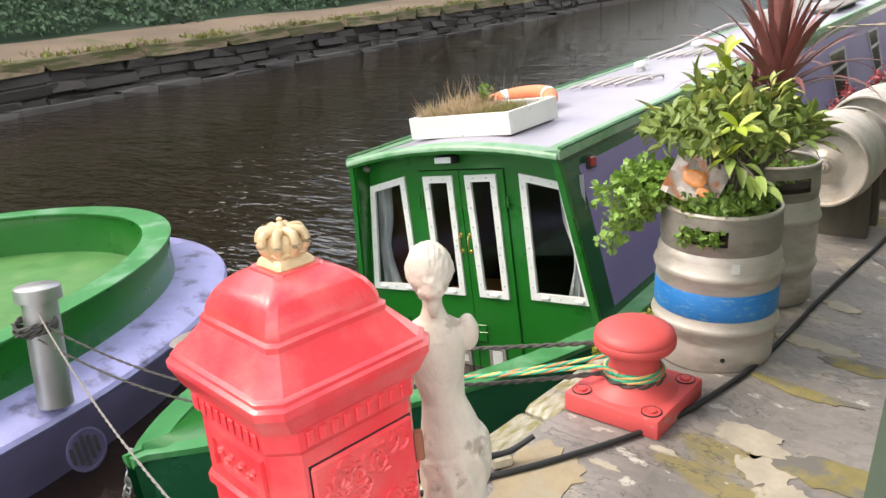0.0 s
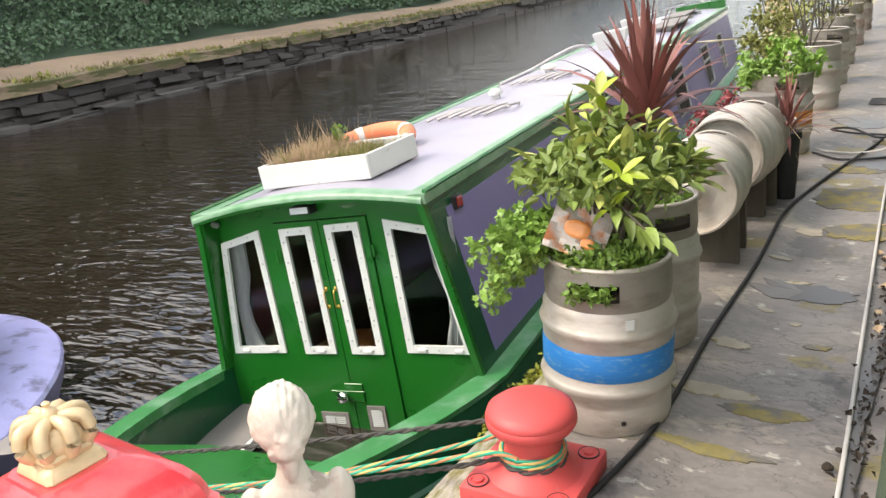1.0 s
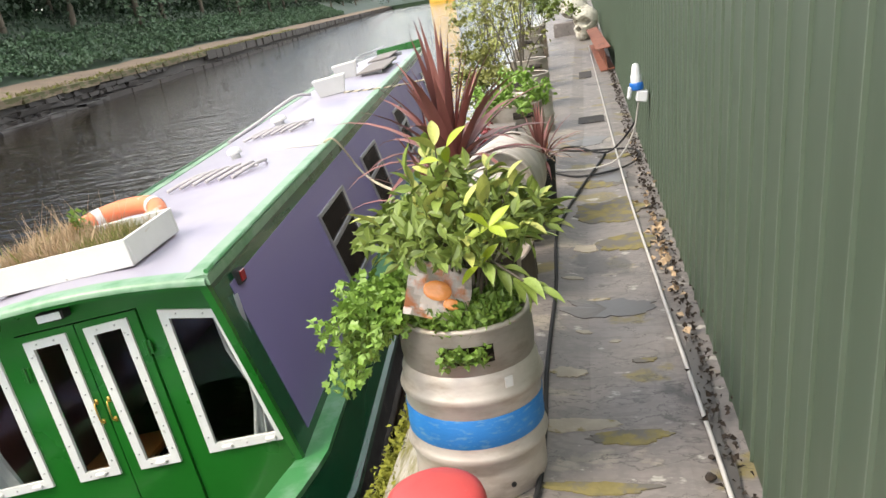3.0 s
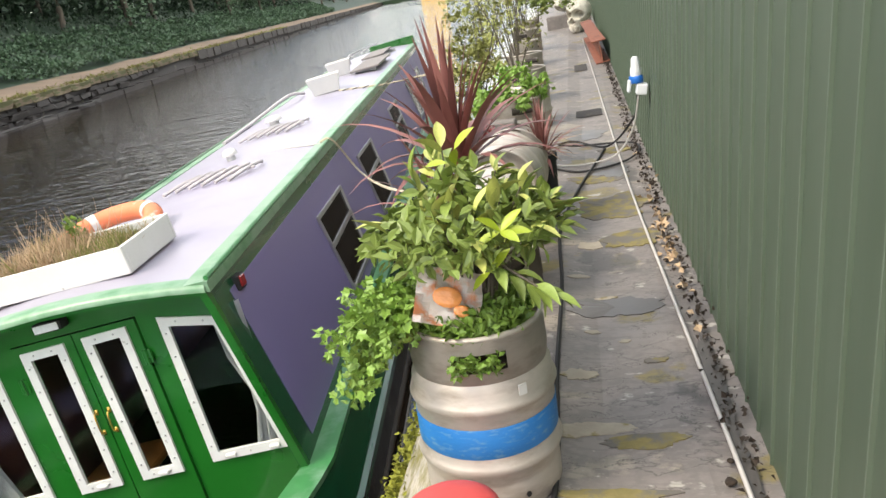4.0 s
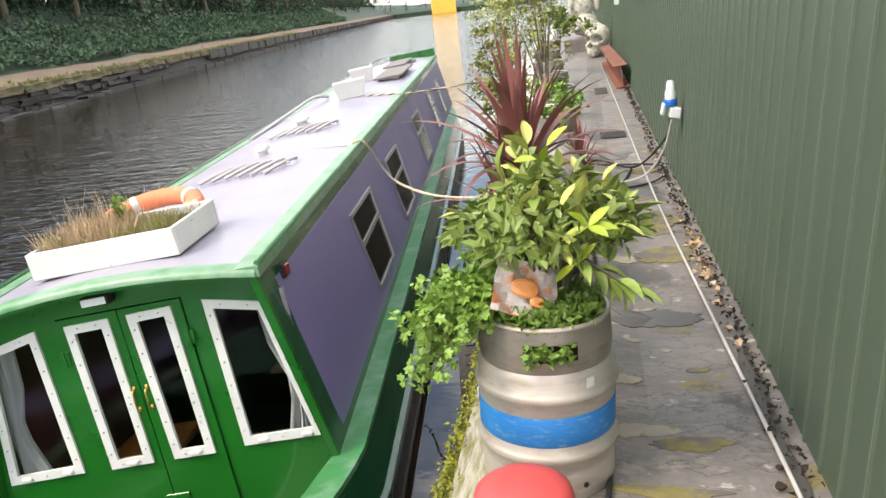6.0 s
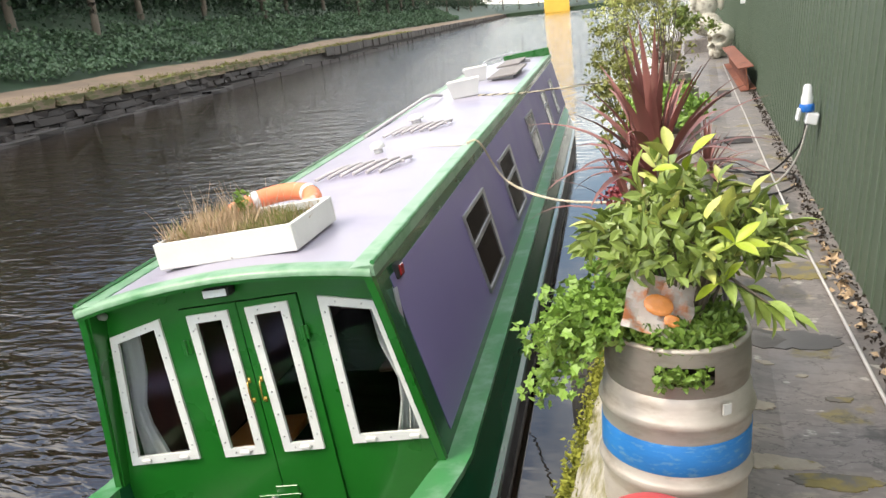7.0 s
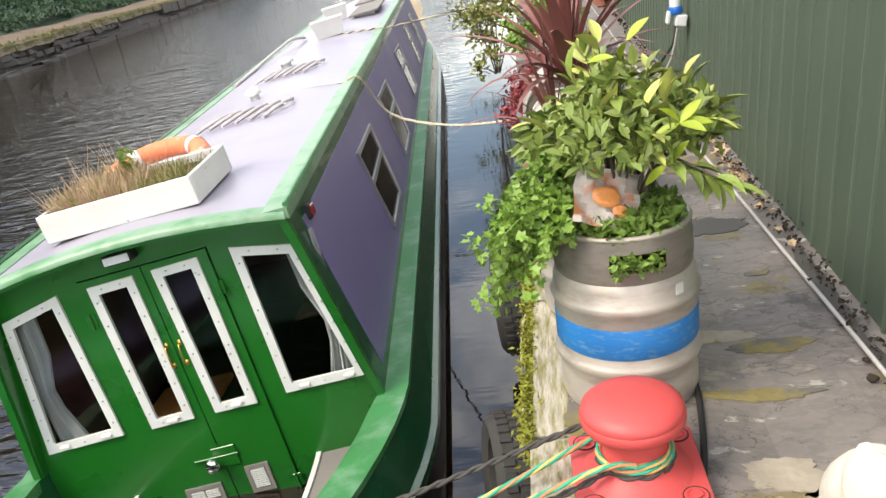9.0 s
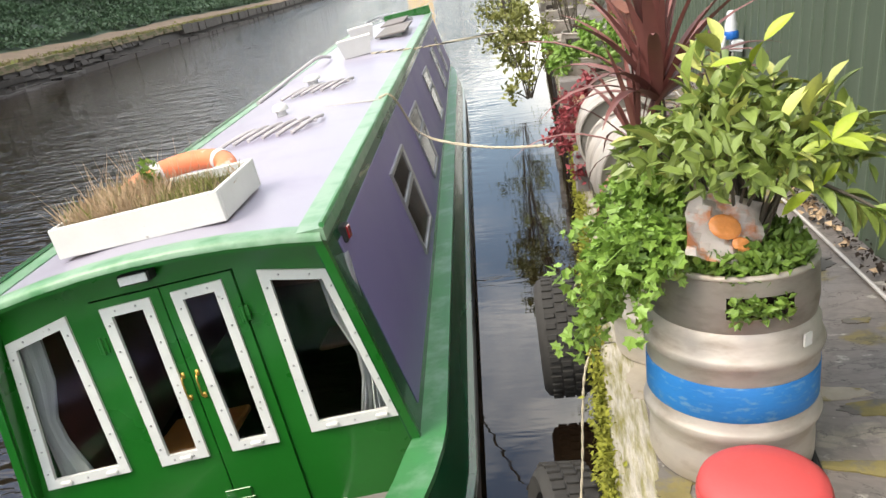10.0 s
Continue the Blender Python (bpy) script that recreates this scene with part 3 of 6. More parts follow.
V0, V1 = -0.045, 12.25
for s in (1, -1):
    # side wall: green border with the purple panel set 3 mm proud
    w_sp = [BASE, TOP]
    bm = loft([[(s * cab(w), V0, w) for w in w_sp] + [(s * (cab(w) - .04), V0, w) for w in w_sp[::-1]],
               [(s * cab(w), V1, w) for w in w_sp] + [(s * (cab(w) - .04), V1, w) for w in w_sp[::-1]]])
    # quay side border takes the darker green, its shade put into the colour
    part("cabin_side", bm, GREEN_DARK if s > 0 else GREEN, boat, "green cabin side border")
    o = 0.004
    pan = [(0.15, TOP - 0.11), (0.155, BASE + 0.05), (V1 - .1, BASE + 0.05), (V1 - .1, TOP - 0.10)]
    bm = bmesh.new()
    a = [bm.verts.new((s * (cab(w) + o), v, w)) for v, w in pan]
    b = [bm.verts.new((s * (cab(w) - .01), v, w)) for v, w in pan]
    bm.faces.new(a), bm.faces.new(b[::-1])
    for i in range(4):
        bm.faces.new((a[i], b[i], b[(i + 1) % 4], a[(i + 1) % 4]))
    part("side_panel", bm, PURPLE, boat, "purple painted side panel")
us = [-.76, -.6, -.4, -.2, 0, .2, .4, .6, .76]
part("roof", loft([[(u, v, roof_z(u)) for u in us] + [(u, v, roof_z(u) - .03) for u in us[::-1]] for v in (V0, 3, 7, 10, V1)]), ROOF_PAINT, boat, "pale lavender steel roof", 50)
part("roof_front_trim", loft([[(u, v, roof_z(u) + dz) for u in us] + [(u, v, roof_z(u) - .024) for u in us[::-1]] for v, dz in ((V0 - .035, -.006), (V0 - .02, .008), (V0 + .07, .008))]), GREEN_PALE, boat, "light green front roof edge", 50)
part("roof_front_lip", loft([[(u, v, roof_z(u) - .024) for u in us] + [(u, v, roof_z(u) - .042) for u in us[::-1]] for v in (V0 - .026, V0 - .005)]), GREEN, boat, smooth=50)
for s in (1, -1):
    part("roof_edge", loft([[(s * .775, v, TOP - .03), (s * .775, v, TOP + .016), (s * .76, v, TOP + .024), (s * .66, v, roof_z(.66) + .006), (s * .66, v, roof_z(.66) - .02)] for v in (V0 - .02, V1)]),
         GREEN_PALE, boat, "worn green roof edge with pale sheen colour")
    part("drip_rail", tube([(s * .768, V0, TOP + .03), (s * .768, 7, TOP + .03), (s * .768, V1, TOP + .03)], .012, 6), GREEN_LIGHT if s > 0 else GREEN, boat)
    # front wing edge
    part("wing_edge", loft([[(s * (cab(w) + .006), V0 - .015 - k, w), (s * (cab(w) + .006), V0 + .02, w), (s * (cab(w) - .03), V0 + .02, w), (s * (cab(w) - .03), V0 - .015 - k, w)]
                            for w, k in ((BASE - .01, .0), (.1, .0), (.4, .0), (.7, .0), (TOP, .01))]), GREEN, boat, "bright green front edge strip")
part("roof_end", plate([(-.74, BASE), (.74, BASE), (.74, TOP), (0, TOP + .07), (-.74, TOP)], V1 - .02, .03), GREEN, boat)
part("roof_upstand", boxed(-.1, .76, V1 - .14, V1 - .1, TOP, TOP + .17, .01), GREEN, boat, "green upstand at the roof end")

# bulkhead with doors and windows (opened through)
BV = 0.012
before = set(boat.children)
WL = [(-0.724, 0.678), (-0.424, 0.741), (-0.401, -0.010), (-0.799, -0.016)]
WR = [(0.424, 0.746), (0.712, 0.683), (0.836, -0.010), (0.437, -0.003)]
DL = [(-0.264, 0.738), (-0.040, 0.741), (-0.028, -0.008), (-0.247, -0.010)]
DR = [(0.052, 0.741), (0.275, 0.745), (0.291, -0.010), (0.080, -0.008)]
outline = [(-cab(BASE) + .03, -0.76), (-cab(BASE) + .03, BASE), (-cab(TOP) + .03, TOP - .02)] + [(u, roof_z(u) - .03) for u in (-.5, -.25, 0, .25, .5)] + [(cab(TOP) - .03, TOP - .02), (cab(BASE) - .03, BASE), (cab(BASE) - .03, -0.76)]
holes = [shrink(p, 0.03) for p in (WL, WR)] + [[(-0.312, 0.775), (0.325, 0.775), (0.350, -0.70), (-0.305, -0.70)]]


def holed(poly, cuts, d, thick):
    """A flat panel with openings cut through it."""
    bm = bmesh.new()
    es = []
    for loop in (poly, *cuts):
        vv = [bm.verts.new((u, d, w)) for u, w in loop]
        es += [bm.edges.new((vv[i], vv[(i + 1) % len(vv)])) for i in range(len(vv))]
    bmesh.ops.triangle_fill(bm, use_beauty=True, use_dissolve=False, edges=es)
    r = bmesh.ops.extrude_face_region(bm, geom=bm.faces[:])
    for v in r["geom"]:
        if isinstance(v, bmesh.types.BMVert):
            v.co.y += thick
    return bm


part("bulkhead", holed(outline, holes, BV, 0.03), GREEN, boat, "glossy green front bulkhead")


def screws(poly, d, parent):
    bm = bmesh.new()
    n = len(poly)
    for i in range(n):
        a, b = Vector(poly[i]), Vector(poly[(i + 1) % n])
        k = max(2, int((b - a).length / 0.11))
        for j in range(k):
            p = a.lerp(b, (j + .5) / k)
            r = bmesh.ops.create_icosphere(bm, subdivisions=1, radius=.006)
            bmesh.ops.translate(bm, vec=(p.x, d, p.y), verts=r["verts"])
    part("screws", bm, ALU, parent)["kind"] = "stuff"


def window(poly, parent, d, label):
    fr = part("window_frame", frame_ring(poly, shrink(poly, .042), d - .014, .02), WHITE_FRAME, parent, label)
    me = plate(shrink(poly, .038), d + .004, .006)
    part("pane", me, PANE, fr, "clear window pane").visible_shadow = False
    screws(shrink(poly, .02), d - .014, fr)
    a, b = Vector(poly[3]), Vector(poly[2])
    for t in ((.25, .8) if (b - a).length > .3 else (.55,)):
        p = a.lerp(b, t)
        part("drain_cap", boxed(p.x - .028, p.x + .028, d - .03, d - .012, p.y + .008, p.y + .03, .006), WHITE, fr)
    return fr


PANE = bpy.data.materials.new("window glass")
PANE.use_nodes = True
pb = PANE.node_tree.nodes["Principled BSDF"]
pb.inputs["Base Color"].default_value, pb.inputs["Roughness"].default_value = (.85, .9, .88, 1), .02
pb.inputs["Transmission Weight"].default_value, pb.inputs["IOR"].default_value = 1.0, 1.25

window(WL, boat, BV, "white screwed window frame")
window(WR, boat, BV, "white screwed window frame")
for poly, outl, lab in ((DL, [(-0.308, 0.770), (0.003, 0.770), (0.022, -0.70), (-0.301, -0.70)], "left"), (DR, [(0.009, 0.770), (0.321, 0.770), (0.346, -0.70), (0.028, -0.70)], "right")):
    door = part("door", holed(outl, [shrink(poly, .03)], BV - .014, .03), GREEN, boat, "green cabin door with a narrow window")
    window(poly, door, BV - .014, "white screwed door window frame")
    s = -1 if lab == "left" else 1
    hx = -.018 if s < 0 else .040
    # brass pull handle
    bm = tube(rounded([(hx + s * .004, BV - .015, .375), (hx + s * .004, BV - .04, .362), (hx + s * .002, BV - .04, .282), (hx + s * .002, BV - .015, .27)], 5), .0045, 6)
    for z in (.375, .27):
        box(bm, hx + s * .003 - .008, hx + s * .003 + .008, BV - .02, BV - .012, z - .014, z + .014, .003)
    part("door_handle", bm, BRASS, door, "brass pull handle", 60)
    for z in (.58, -.46):
        edge = -.306 if s < 0 else .325 + (0.58 - z) * .016
        bm = boxed(edge - .022, edge + .022, BV - .022, BV - .012, z - .035, z + .035, .003)
        join(bm, tube([(edge, BV - .026, z - .04), (edge, BV - .026, z + .04)], .006, 8))
        part("hinge", bm, GREEN, door)
# hasp, knob and vents on the doors
bm = boxed(-.12, .11, BV - .026, BV - .014, -.245, -.235, .002)
box(bm, -.02, .1, BV - .024, BV - .014, -.30, -.19, .003)
part("hasp", bm, GREEN, boat)
part("knob", lathe([(.0, 0), (.016, 0), (.016, .02), (.034, .03), (.038, .045), (.03, .06), (.012, .066)], 20), CHROME, boat, "chrome door knob", 50).matrix_local = pose(-.022, BV - .015, -.262, 90)
for x0, x1, z0, z1, vert in ((-.225, -.035, -.47, -.375, True), (.105, .225, -.475, -.325, False)):
    fr = part("vent", frame_ring([(x0, z0), (x1, z0), (x1, z1), (x0, z1)], [(x0 + .02, z0 + .02), (x1 - .02, z0 + .02), (x1 - .02, z1 - .02), (x0 + .02, z1 - .02)], BV - .024, .012), DECK_GREY, boat, "louvred door vent")
    cols = 2 if vert else 1
    for c in range(cols):
        w = (x1 - x0 - .04) / cols
        xa = x0 + .02 + c * w + .004
        k = 4 if vert else 9
        for i in range(k):
            zz = z0 + .024 + (z1 - z0 - .048) * (i + .5) / k
            part("slat", boxed(xa, xa + w - .008, BV - .026, BV - .014, zz - .004, zz + .003), WHITE_FRAME, fr)
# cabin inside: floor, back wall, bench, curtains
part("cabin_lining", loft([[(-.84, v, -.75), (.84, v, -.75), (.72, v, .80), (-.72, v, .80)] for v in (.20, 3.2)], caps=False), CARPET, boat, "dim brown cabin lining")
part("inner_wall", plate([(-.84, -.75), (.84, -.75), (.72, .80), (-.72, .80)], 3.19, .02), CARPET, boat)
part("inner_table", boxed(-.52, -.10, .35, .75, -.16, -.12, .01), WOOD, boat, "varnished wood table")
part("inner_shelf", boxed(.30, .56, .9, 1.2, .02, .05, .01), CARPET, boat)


def curtain(u0, u1, w0, w1, v, n=22):
    rings = []
    for w, pinch in ((w1, 1.0), ((w0 * .35 + w1 * .65), .9), (w0 * .6 + w1 * .4, .55), (w0 * .75 + w1 * .25, .6), (w0, .95)):
        rings.append([(u0 + (u1 - u0) * pinch * i / n, v + .018 * math.sin(i * 1.9), w) for i in range(n + 1)])
    bm = loft(rings, closed=False)
    bmesh.ops.solidify(bm, geom=bm.faces[:], thickness=.004)
    return bm


part("curtain", curtain(-.765, -.60, .0, .70, .07), CLOTH, boat, "tied white curtain", 80)
part("curtain", curtain(.80, .645, .0, .72, .06), CLOTH, boat, "tied white curtain", 80)
# flood lamp, tail lamp, corner lamp
lamp = part("flood_lamp", boxed(-.115, .02, -.07, .005, .818, .866, .006), BLACK, boat, "black housing of a small flood lamp")
part("lamp_face", boxed(-.108, .013, -.078, -.071, .824, .860, .003), LED, lamp, "frosted led face")
tail = part("tail_lamp", boxed(.755, .79, .155, .25, .735, .808, .006), BLACK, boat, "black box of a red side lamp")
part("lens", boxed(.787, .797, .17, .235, .745, .80, .004), LAMP_RED, tail, "red lens")
part("corner_lamp", lathe([(.0, 0), (.018, 0), (.022, .03), (.012, .05)], 12), ALU, boat, smooth=40).matrix_local = pose(-.71, -.01, .79, 60)
# the whole front leans back a little
for o in boat.children:
    if o not in before:
        o.matrix_basis = pose(0, 0, 0, -5.0) @ o.matrix_basis
# side windows
def side_window(v0, v1, w0, w1):
    def P(v, w, o):
        return (cab(w) + o, v, w)
    outer = [(v0, w1), (v1, w1 - .012), (v1 - .10, w0 - .010), (v0 + .012, w0)]
    inn = shrink(outer, .024)
    bm = bmesh.new()
    vs = [[bm.verts.new(P(v, w, o)) for v, w in poly] for o in (.02, .0) for poly in (outer, inn)]
    for i in range(4):
        j = (i + 1) % 4
        bm.faces.new((vs[0][i], vs[0][j], vs[1][j], vs[1][i]))
        bm.faces.new((vs[0][j], vs[0][i], vs[2][i], vs[2][j]))
        bm.faces.new((vs[1][i], vs[1][j], vs[3][j], vs[3][i]))
    # transom
    a, b = Vector(inn[0]).lerp(Vector(inn[3]), .40), Vector(inn[1]).lerp(Vector(inn[2]), .36)
    q = [bm.verts.new(P(x, y + k, o)) for o in (.018, .004) for (x, y, k) in ((a.x, a.y, .015), (b.x, b.y, .015), (b.x, b.y, -.015), (a.x, a.y, -.015))]
    bm.faces.new(q[:4])
    for i in range(4):
        bm.faces.new((q[i], q[i + 4], q[(i + 1) % 4 + 4], q[(i + 1) % 4]))
    fr = part("side_window", bm, ALU, boat, "dull metal framed hopper window")
    bm = bmesh.new()
    bm.faces.new([bm.verts.new(P(v, w, .007)) for v, w in shrink(outer, .02)])
    r = bmesh.ops.extrude_face_region(bm, geom=bm.faces[:])
    for v in r["geom"]:
        if isinstance(v, bmesh.types.BMVert):
            v.co.x -= .006
    part("pane", bm, GLASS_DARK, fr, "dark reflecting pane")


for a, w in ((1.785, .885), (3.615, .88), (6.13, .86), (8.5, .7), (10.2, .6)):
    side_window(a, a + w, .028, .59)
# roof fittings
def rack(v, u0, u1):
    r = part("roof_rack", boxed(u0, u1, v - .02, v + .0, roof_z(0) + .002, roof_z(0) + .02, .004), SLAT, boat, "low grey slatted roof rack")
    k = 6
    for i in range(k):
        u = u0 + .05 + (u1 - u0 - .08) * i / (k - 1)
        bm = tube(rounded([(u - .1, v - .24, roof_z(u) + .02), (u - .02, v - .05, roof_z(u) + .035), (u + .04, v + .12, roof_z(u) + .03), (u + .02, v + .2, roof_z(u) + .012)], 4), .013, 6)
        part("slat", bm, SLAT, r, smooth=60)


rack(2.27, -.20, .36)
rack(4.05, -.18, .34)
for u, v, r in ((-.045, 2.98, .062), (-.10, 4.62, .085)):
    vent = part("mushroom_vent", lathe([(0, 0), (r * .6, 0), (r * .6, .035), (r, .04), (r, .055), (r * .85, .078), (r * .4, .09), (0, .092)], 24), WHITE, boat, "white mushroom roof vent", 50)
    vent.matrix_local = pose(u, v, roof_z(u))


def tub(name, u, v, w, l, h, lab):
    t = part(name, bmesh.new(), WHITE, boat, lab)
    bm = loft([[(-w * .38, -l * .38, 0), (w * .38, -l * .38, 0), (w * .38, l * .38, 0), (-w * .38, l * .38, 0)], [(-w * .5, -l * .5, h), (w * .5, -l * .5, h), (w * .5, l * .5, h), (-w * .5, l * .5, h)],
               [(-w * .46, -l * .46, h), (w * .46, -l * .46, h), (w * .46, l * .46, h), (-w * .46, l * .46, h)], [(-w * .4, -l * .4, h * .7), (w * .4, -l * .4, h * .7), (w * .4, l * .4, h * .7), (-w * .4, l * .4, h * .7)]])
    bm.to_mesh(t.data)
    bm.free()
    t.matrix_local = pose(u, v, roof_z(u) + .004, 0, 0, 8)
    return t


tub("roof_tub", .10, 6.5, .40, .34, .20, "white plastic planter tub")
tub("roof_tub", -.08, 8.6, .36, .40, .20, "white plastic planter tub")
part("solar_panel", boxed(.16, .58, 8.0, 9.6, .965, .99, .004), DECK_GREY, boat, "flat framed solar panel")
part("solar_panel", boxed(.05, .42, 9.9, 11.2, .975, 1.0, .004), DECK_GREY, boat, "flat framed solar panel")
for v in (8.2, 9.4, 10.1, 11.0):
    part("panel_foot", boxed(.2, .5, v, v + .05, .87, .966), ALU, boat)
part("roof_rail", tube(rounded([(-.25, 10.6, .92), (-.25, 10.6, 1.06), (-.2, 10.9, 1.08), (.1, 11.9, 1.08)], 5), .014, 6), ALU, boat, smooth=60)
part("roof_hose", tube(rounded([(-.66, 4.6, .90), (-.65, 5.6, .915), (-.45, 6.0, 1.0), (-.36, 6.5, 1.03), (-.33, 7.1, .96)], 8), .02, 8), SLAT, boat, "grey ribbed hose", 60)
part("roof_cable", tube(rounded([(.02, 3.1, .93), (.3, 2.95, .925), (.5, 2.92, .91), (.72, 2.9, .885)], 6), .008, 6), CABLE_WHITE, boat, smooth=60)

# ---- things on the boat roof ----
def on_boat(u, v, w, rz=0):
    return BOAT @ pose(u, v, w, 0, 0, rz)


planter = thing("planter_box", "white painted wooden planter with chipped edges", "planter", on_boat(-.045, .48, roof_z(.36) + .014, -2))
bw, bl, bh = .385, .27, .135
for nm, a in (("board", (-bw, bw, -bl, -bl + .022)), ("board", (-bw, bw, bl - .022, bl)), ("board", (-bw, -bw + .022, -bl + .024, bl - .024)), ("board", (bw - .022, bw, -bl + .024, bl - .024))):
    part(nm, boxed(*a, 0.0, bh, .004), WHITE, planter)
part("base_board", boxed(-bw + .02, bw - .02, -bl + .02, bl - .02, .004, .02), WOOD, planter)
part("soil", boxed(-bw + .023, bw - .023, -bl + .023, bl - .023, .02, .09), SOIL, planter)
rng = random.Random(4)
grass = thing("dry_grass", "tuft of dry straw coloured grass in the planter", "plant", on_boat(-.045, .48, roof_z(.36) + .10, -2))
bl_items, gr_items = [], []
for i in range(4200):
    u = min(.35, max(-.36, rng.gauss(-.20, .11)))
    p = Vector((u, rng.uniform(-.2, .23), -.01))
    d = Vector((rng.gauss(.1, .35), rng.gauss(0, .4), 1))
    (bl_items if rng.random() < .85 else gr_items).append((p, d, rand_dir(rng), rng.uniform(.04, .11) if i % 6 else rng.uniform(.10, .17)))
for i in range(900):
    p = Vector((rng.gauss(.14, .10), rng.uniform(-.2, .22), -.01))
    p.x = min(.35, p.x)
    (gr_items if i % 3 else bl_items).append((p, (rng.gauss(0, .5), rng.gauss(0, .5), 1), rand_dir(rng), rng.uniform(.04, .11)))
BLADE = ((0, .005, 0), (.5, .006, .05), (1, 0, .11), (.4, -.006, .05))
WISP = ((0, .018, 0), (.5, .022, .05), (1, 0, .12), (.5, -.022, .05))
scatter_mesh("straw_blades", bl_items, STRAW, grass, WISP)
scatter_mesh("green_blades", gr_items, LEAF_OLIVE, grass, WISP)
# seed heads that stand above the tuft, and one leafy sprout
scatter_mesh("seed_stalks", [((rng.gauss(-.1, .14), rng.uniform(-.1, .22), 0), (rng.gauss(0, .35), rng.gauss(0, .35), 1), rand_dir(rng), rng.uniform(.2, .3)) for i in range(60)], STRAW, grass, ((0, .004, 0), (.5, .005, .05), (1, 0, .10), (.5, -.005, .05)))
scatter_mesh("sprout", [((-.10 + rng.gauss(0, .02), .20 + rng.gauss(0, .02), rng.uniform(.04, .17)), rand_dir(rng, .4), rand_dir(rng, .6), rng.uniform(.03, .06)) for i in range(46)], LEAF_HERB, grass)

ring = thing("lifebuoy", "faded orange lifebuoy leaning on the planter", "lifebuoy", on_boat(-.17, 1.03, roof_z(.2) + .058) @ pose(0, 0, 0, 10, 0, 0))
N, M = 48, 14
R0, r0 = .27, .055
part("ring", loft([[((R0 + r0 * math.cos(6.2832 * j / M)) * math.cos(6.2832 * i / N), (R0 + r0 * math.cos(6.2832 * j / M)) * math.sin(6.2832 * i / N), r0 * math.sin(6.2832 * j / M)) for j in range(M)]
                   for i in range(N + 1)], caps=False), LIFEBUOY, ring, "faded orange ring", 180)
for k in range(4):
    a = 6.2832 * (k + .45) / 4
    part("band", loft([[((R0 + (r0 + .003) * math.cos(6.2832 * j / M)) * math.cos(a + t), (R0 + (r0 + .003) * math.cos(6.2832 * j / M)) * math.sin(a + t), (r0 + .003) * math.sin(6.2832 * j / M)) for j in range(M)]
                       for t in (-.1, 0, .1)], caps=False), WHITE, ring, "white band", 180)

# ---- kegs on the quay ----
KEG_PROFILE = [(.0, .045), (.150, .05), (.176, .045), (.180, .0), (.188, .0), (.194, .02), (.194, .080), (.190, .092), (.190, .104), (.196, .118), (.1965, .132), (.203, .140), (.207, .152), (.203, .164),
               (.1965, .172), (.1965, .322), (.203, .330), (.207, .342), (.203, .354), (.1965, .362), (.195, .395), (.187, .414), (.182, .424)]


def keg(m, label, group="beer kegs on the quay", height=.54, radius=.207, band=None, plant=True, lean=0.0):
    k = thing("beer_keg", label, "keg", m @ pose(0, 0, 0, 0, lean), group)
    sz, sr = height / .55, radius / .2
    part("body", lathe([(r * sr, z * sz) for r, z in KEG_PROFILE], 56), STEEL, k, smooth=50)
    # top collar with two hand holes cut through
    n = 64
    bm = bmesh.new()
    zs = [.418, .456, .508, .540, .55]
    rad = {.418: .186, .456: .190, .508: .1875, .540: .185, .55: .184}
    cols = [[bm.verts.new((rad[z] * sr * math.cos(6.28318 * i / n), rad[z] * sr * math.sin(6.28318 * i / n), z * sz)) for z in zs] for i in range(n)]
    for i in range(n):
        a, b = cols[i], cols[(i + 1) % n]
        ang = (360 * (i + .5) / n + 90) % 180
        for j in range(len(zs) - 1):
            if j == 1 and abs(ang - 0) % 180 < 23 or j == 1 and abs(ang - 180) < 23:
                continue
            bm.faces.new((a[j], b[j], b[j + 1], a[j + 1]))
    bmesh.ops.solidify(bm, geom=bm.faces[:], thickness=.008)
    part("collar", bm, STEEL, k, "stamped steel collar with hand holes", 40)
    rim = [(.180 + .008 * math.cos(6.28318 * j / 8), .55 + .008 * math.sin(6.28318 * j / 8)) for j in range(8)]
    part("rim", loft([[(r * sr * math.cos(6.28318 * i / 48), r * sr * math.sin(6.28318 * i / 48), z * sz) for r, z in rim] for i in range(49)], caps=False), STEEL, k, smooth=180)
    if band:
        mat, z0, z1 = band
        part("band", lathe([(.1975 * sr, z0 * sz), (.1985 * sr, z0 * sz + .002), (.1985 * sr, z1 * sz - .002), (.1975 * sr, z1 * sz)], 56, caps=False), mat, k, "painted colour band" if mat is not STEEL else "", 60)
    if plant:
        part("soil", lathe([(0, .478 * sz), (.10 * sr, .484 * sz), (.178 * sr, .47 * sz), (.178 * sr, .45 * sz)], 24), SOIL, k, "dark compost")
    return k


KEG1 = pose(.293, 2.765, 0.027, 0, 2.5, 8)
k1 = keg(KEG1, "dented stainless steel beer keg with blue band used as planter", height=.53, radius=.2025, band=(BLUE_BAND, .194, .288))
part("tag", boxed(-.016, .016, -.006, .0, -.02, .02), WHITE, k1, "torn paper tag").matrix_local = pose(.103, -.178, .375, 0, 0, 30) @ Matrix.Scale(.75, 4)
part("drain_hole", lathe([(0, 0), (.008, 0), (.008, .003), (0, .003)], 10), BLACK, k1).matrix_local = pose(.0875, -.180, .055, 90, 0, 26)
KEG2 = pose(.235, 3.34, 0.027, 0, 2, 50)
keg(KEG2, "grey steel beer keg used as planter", radius=.192)
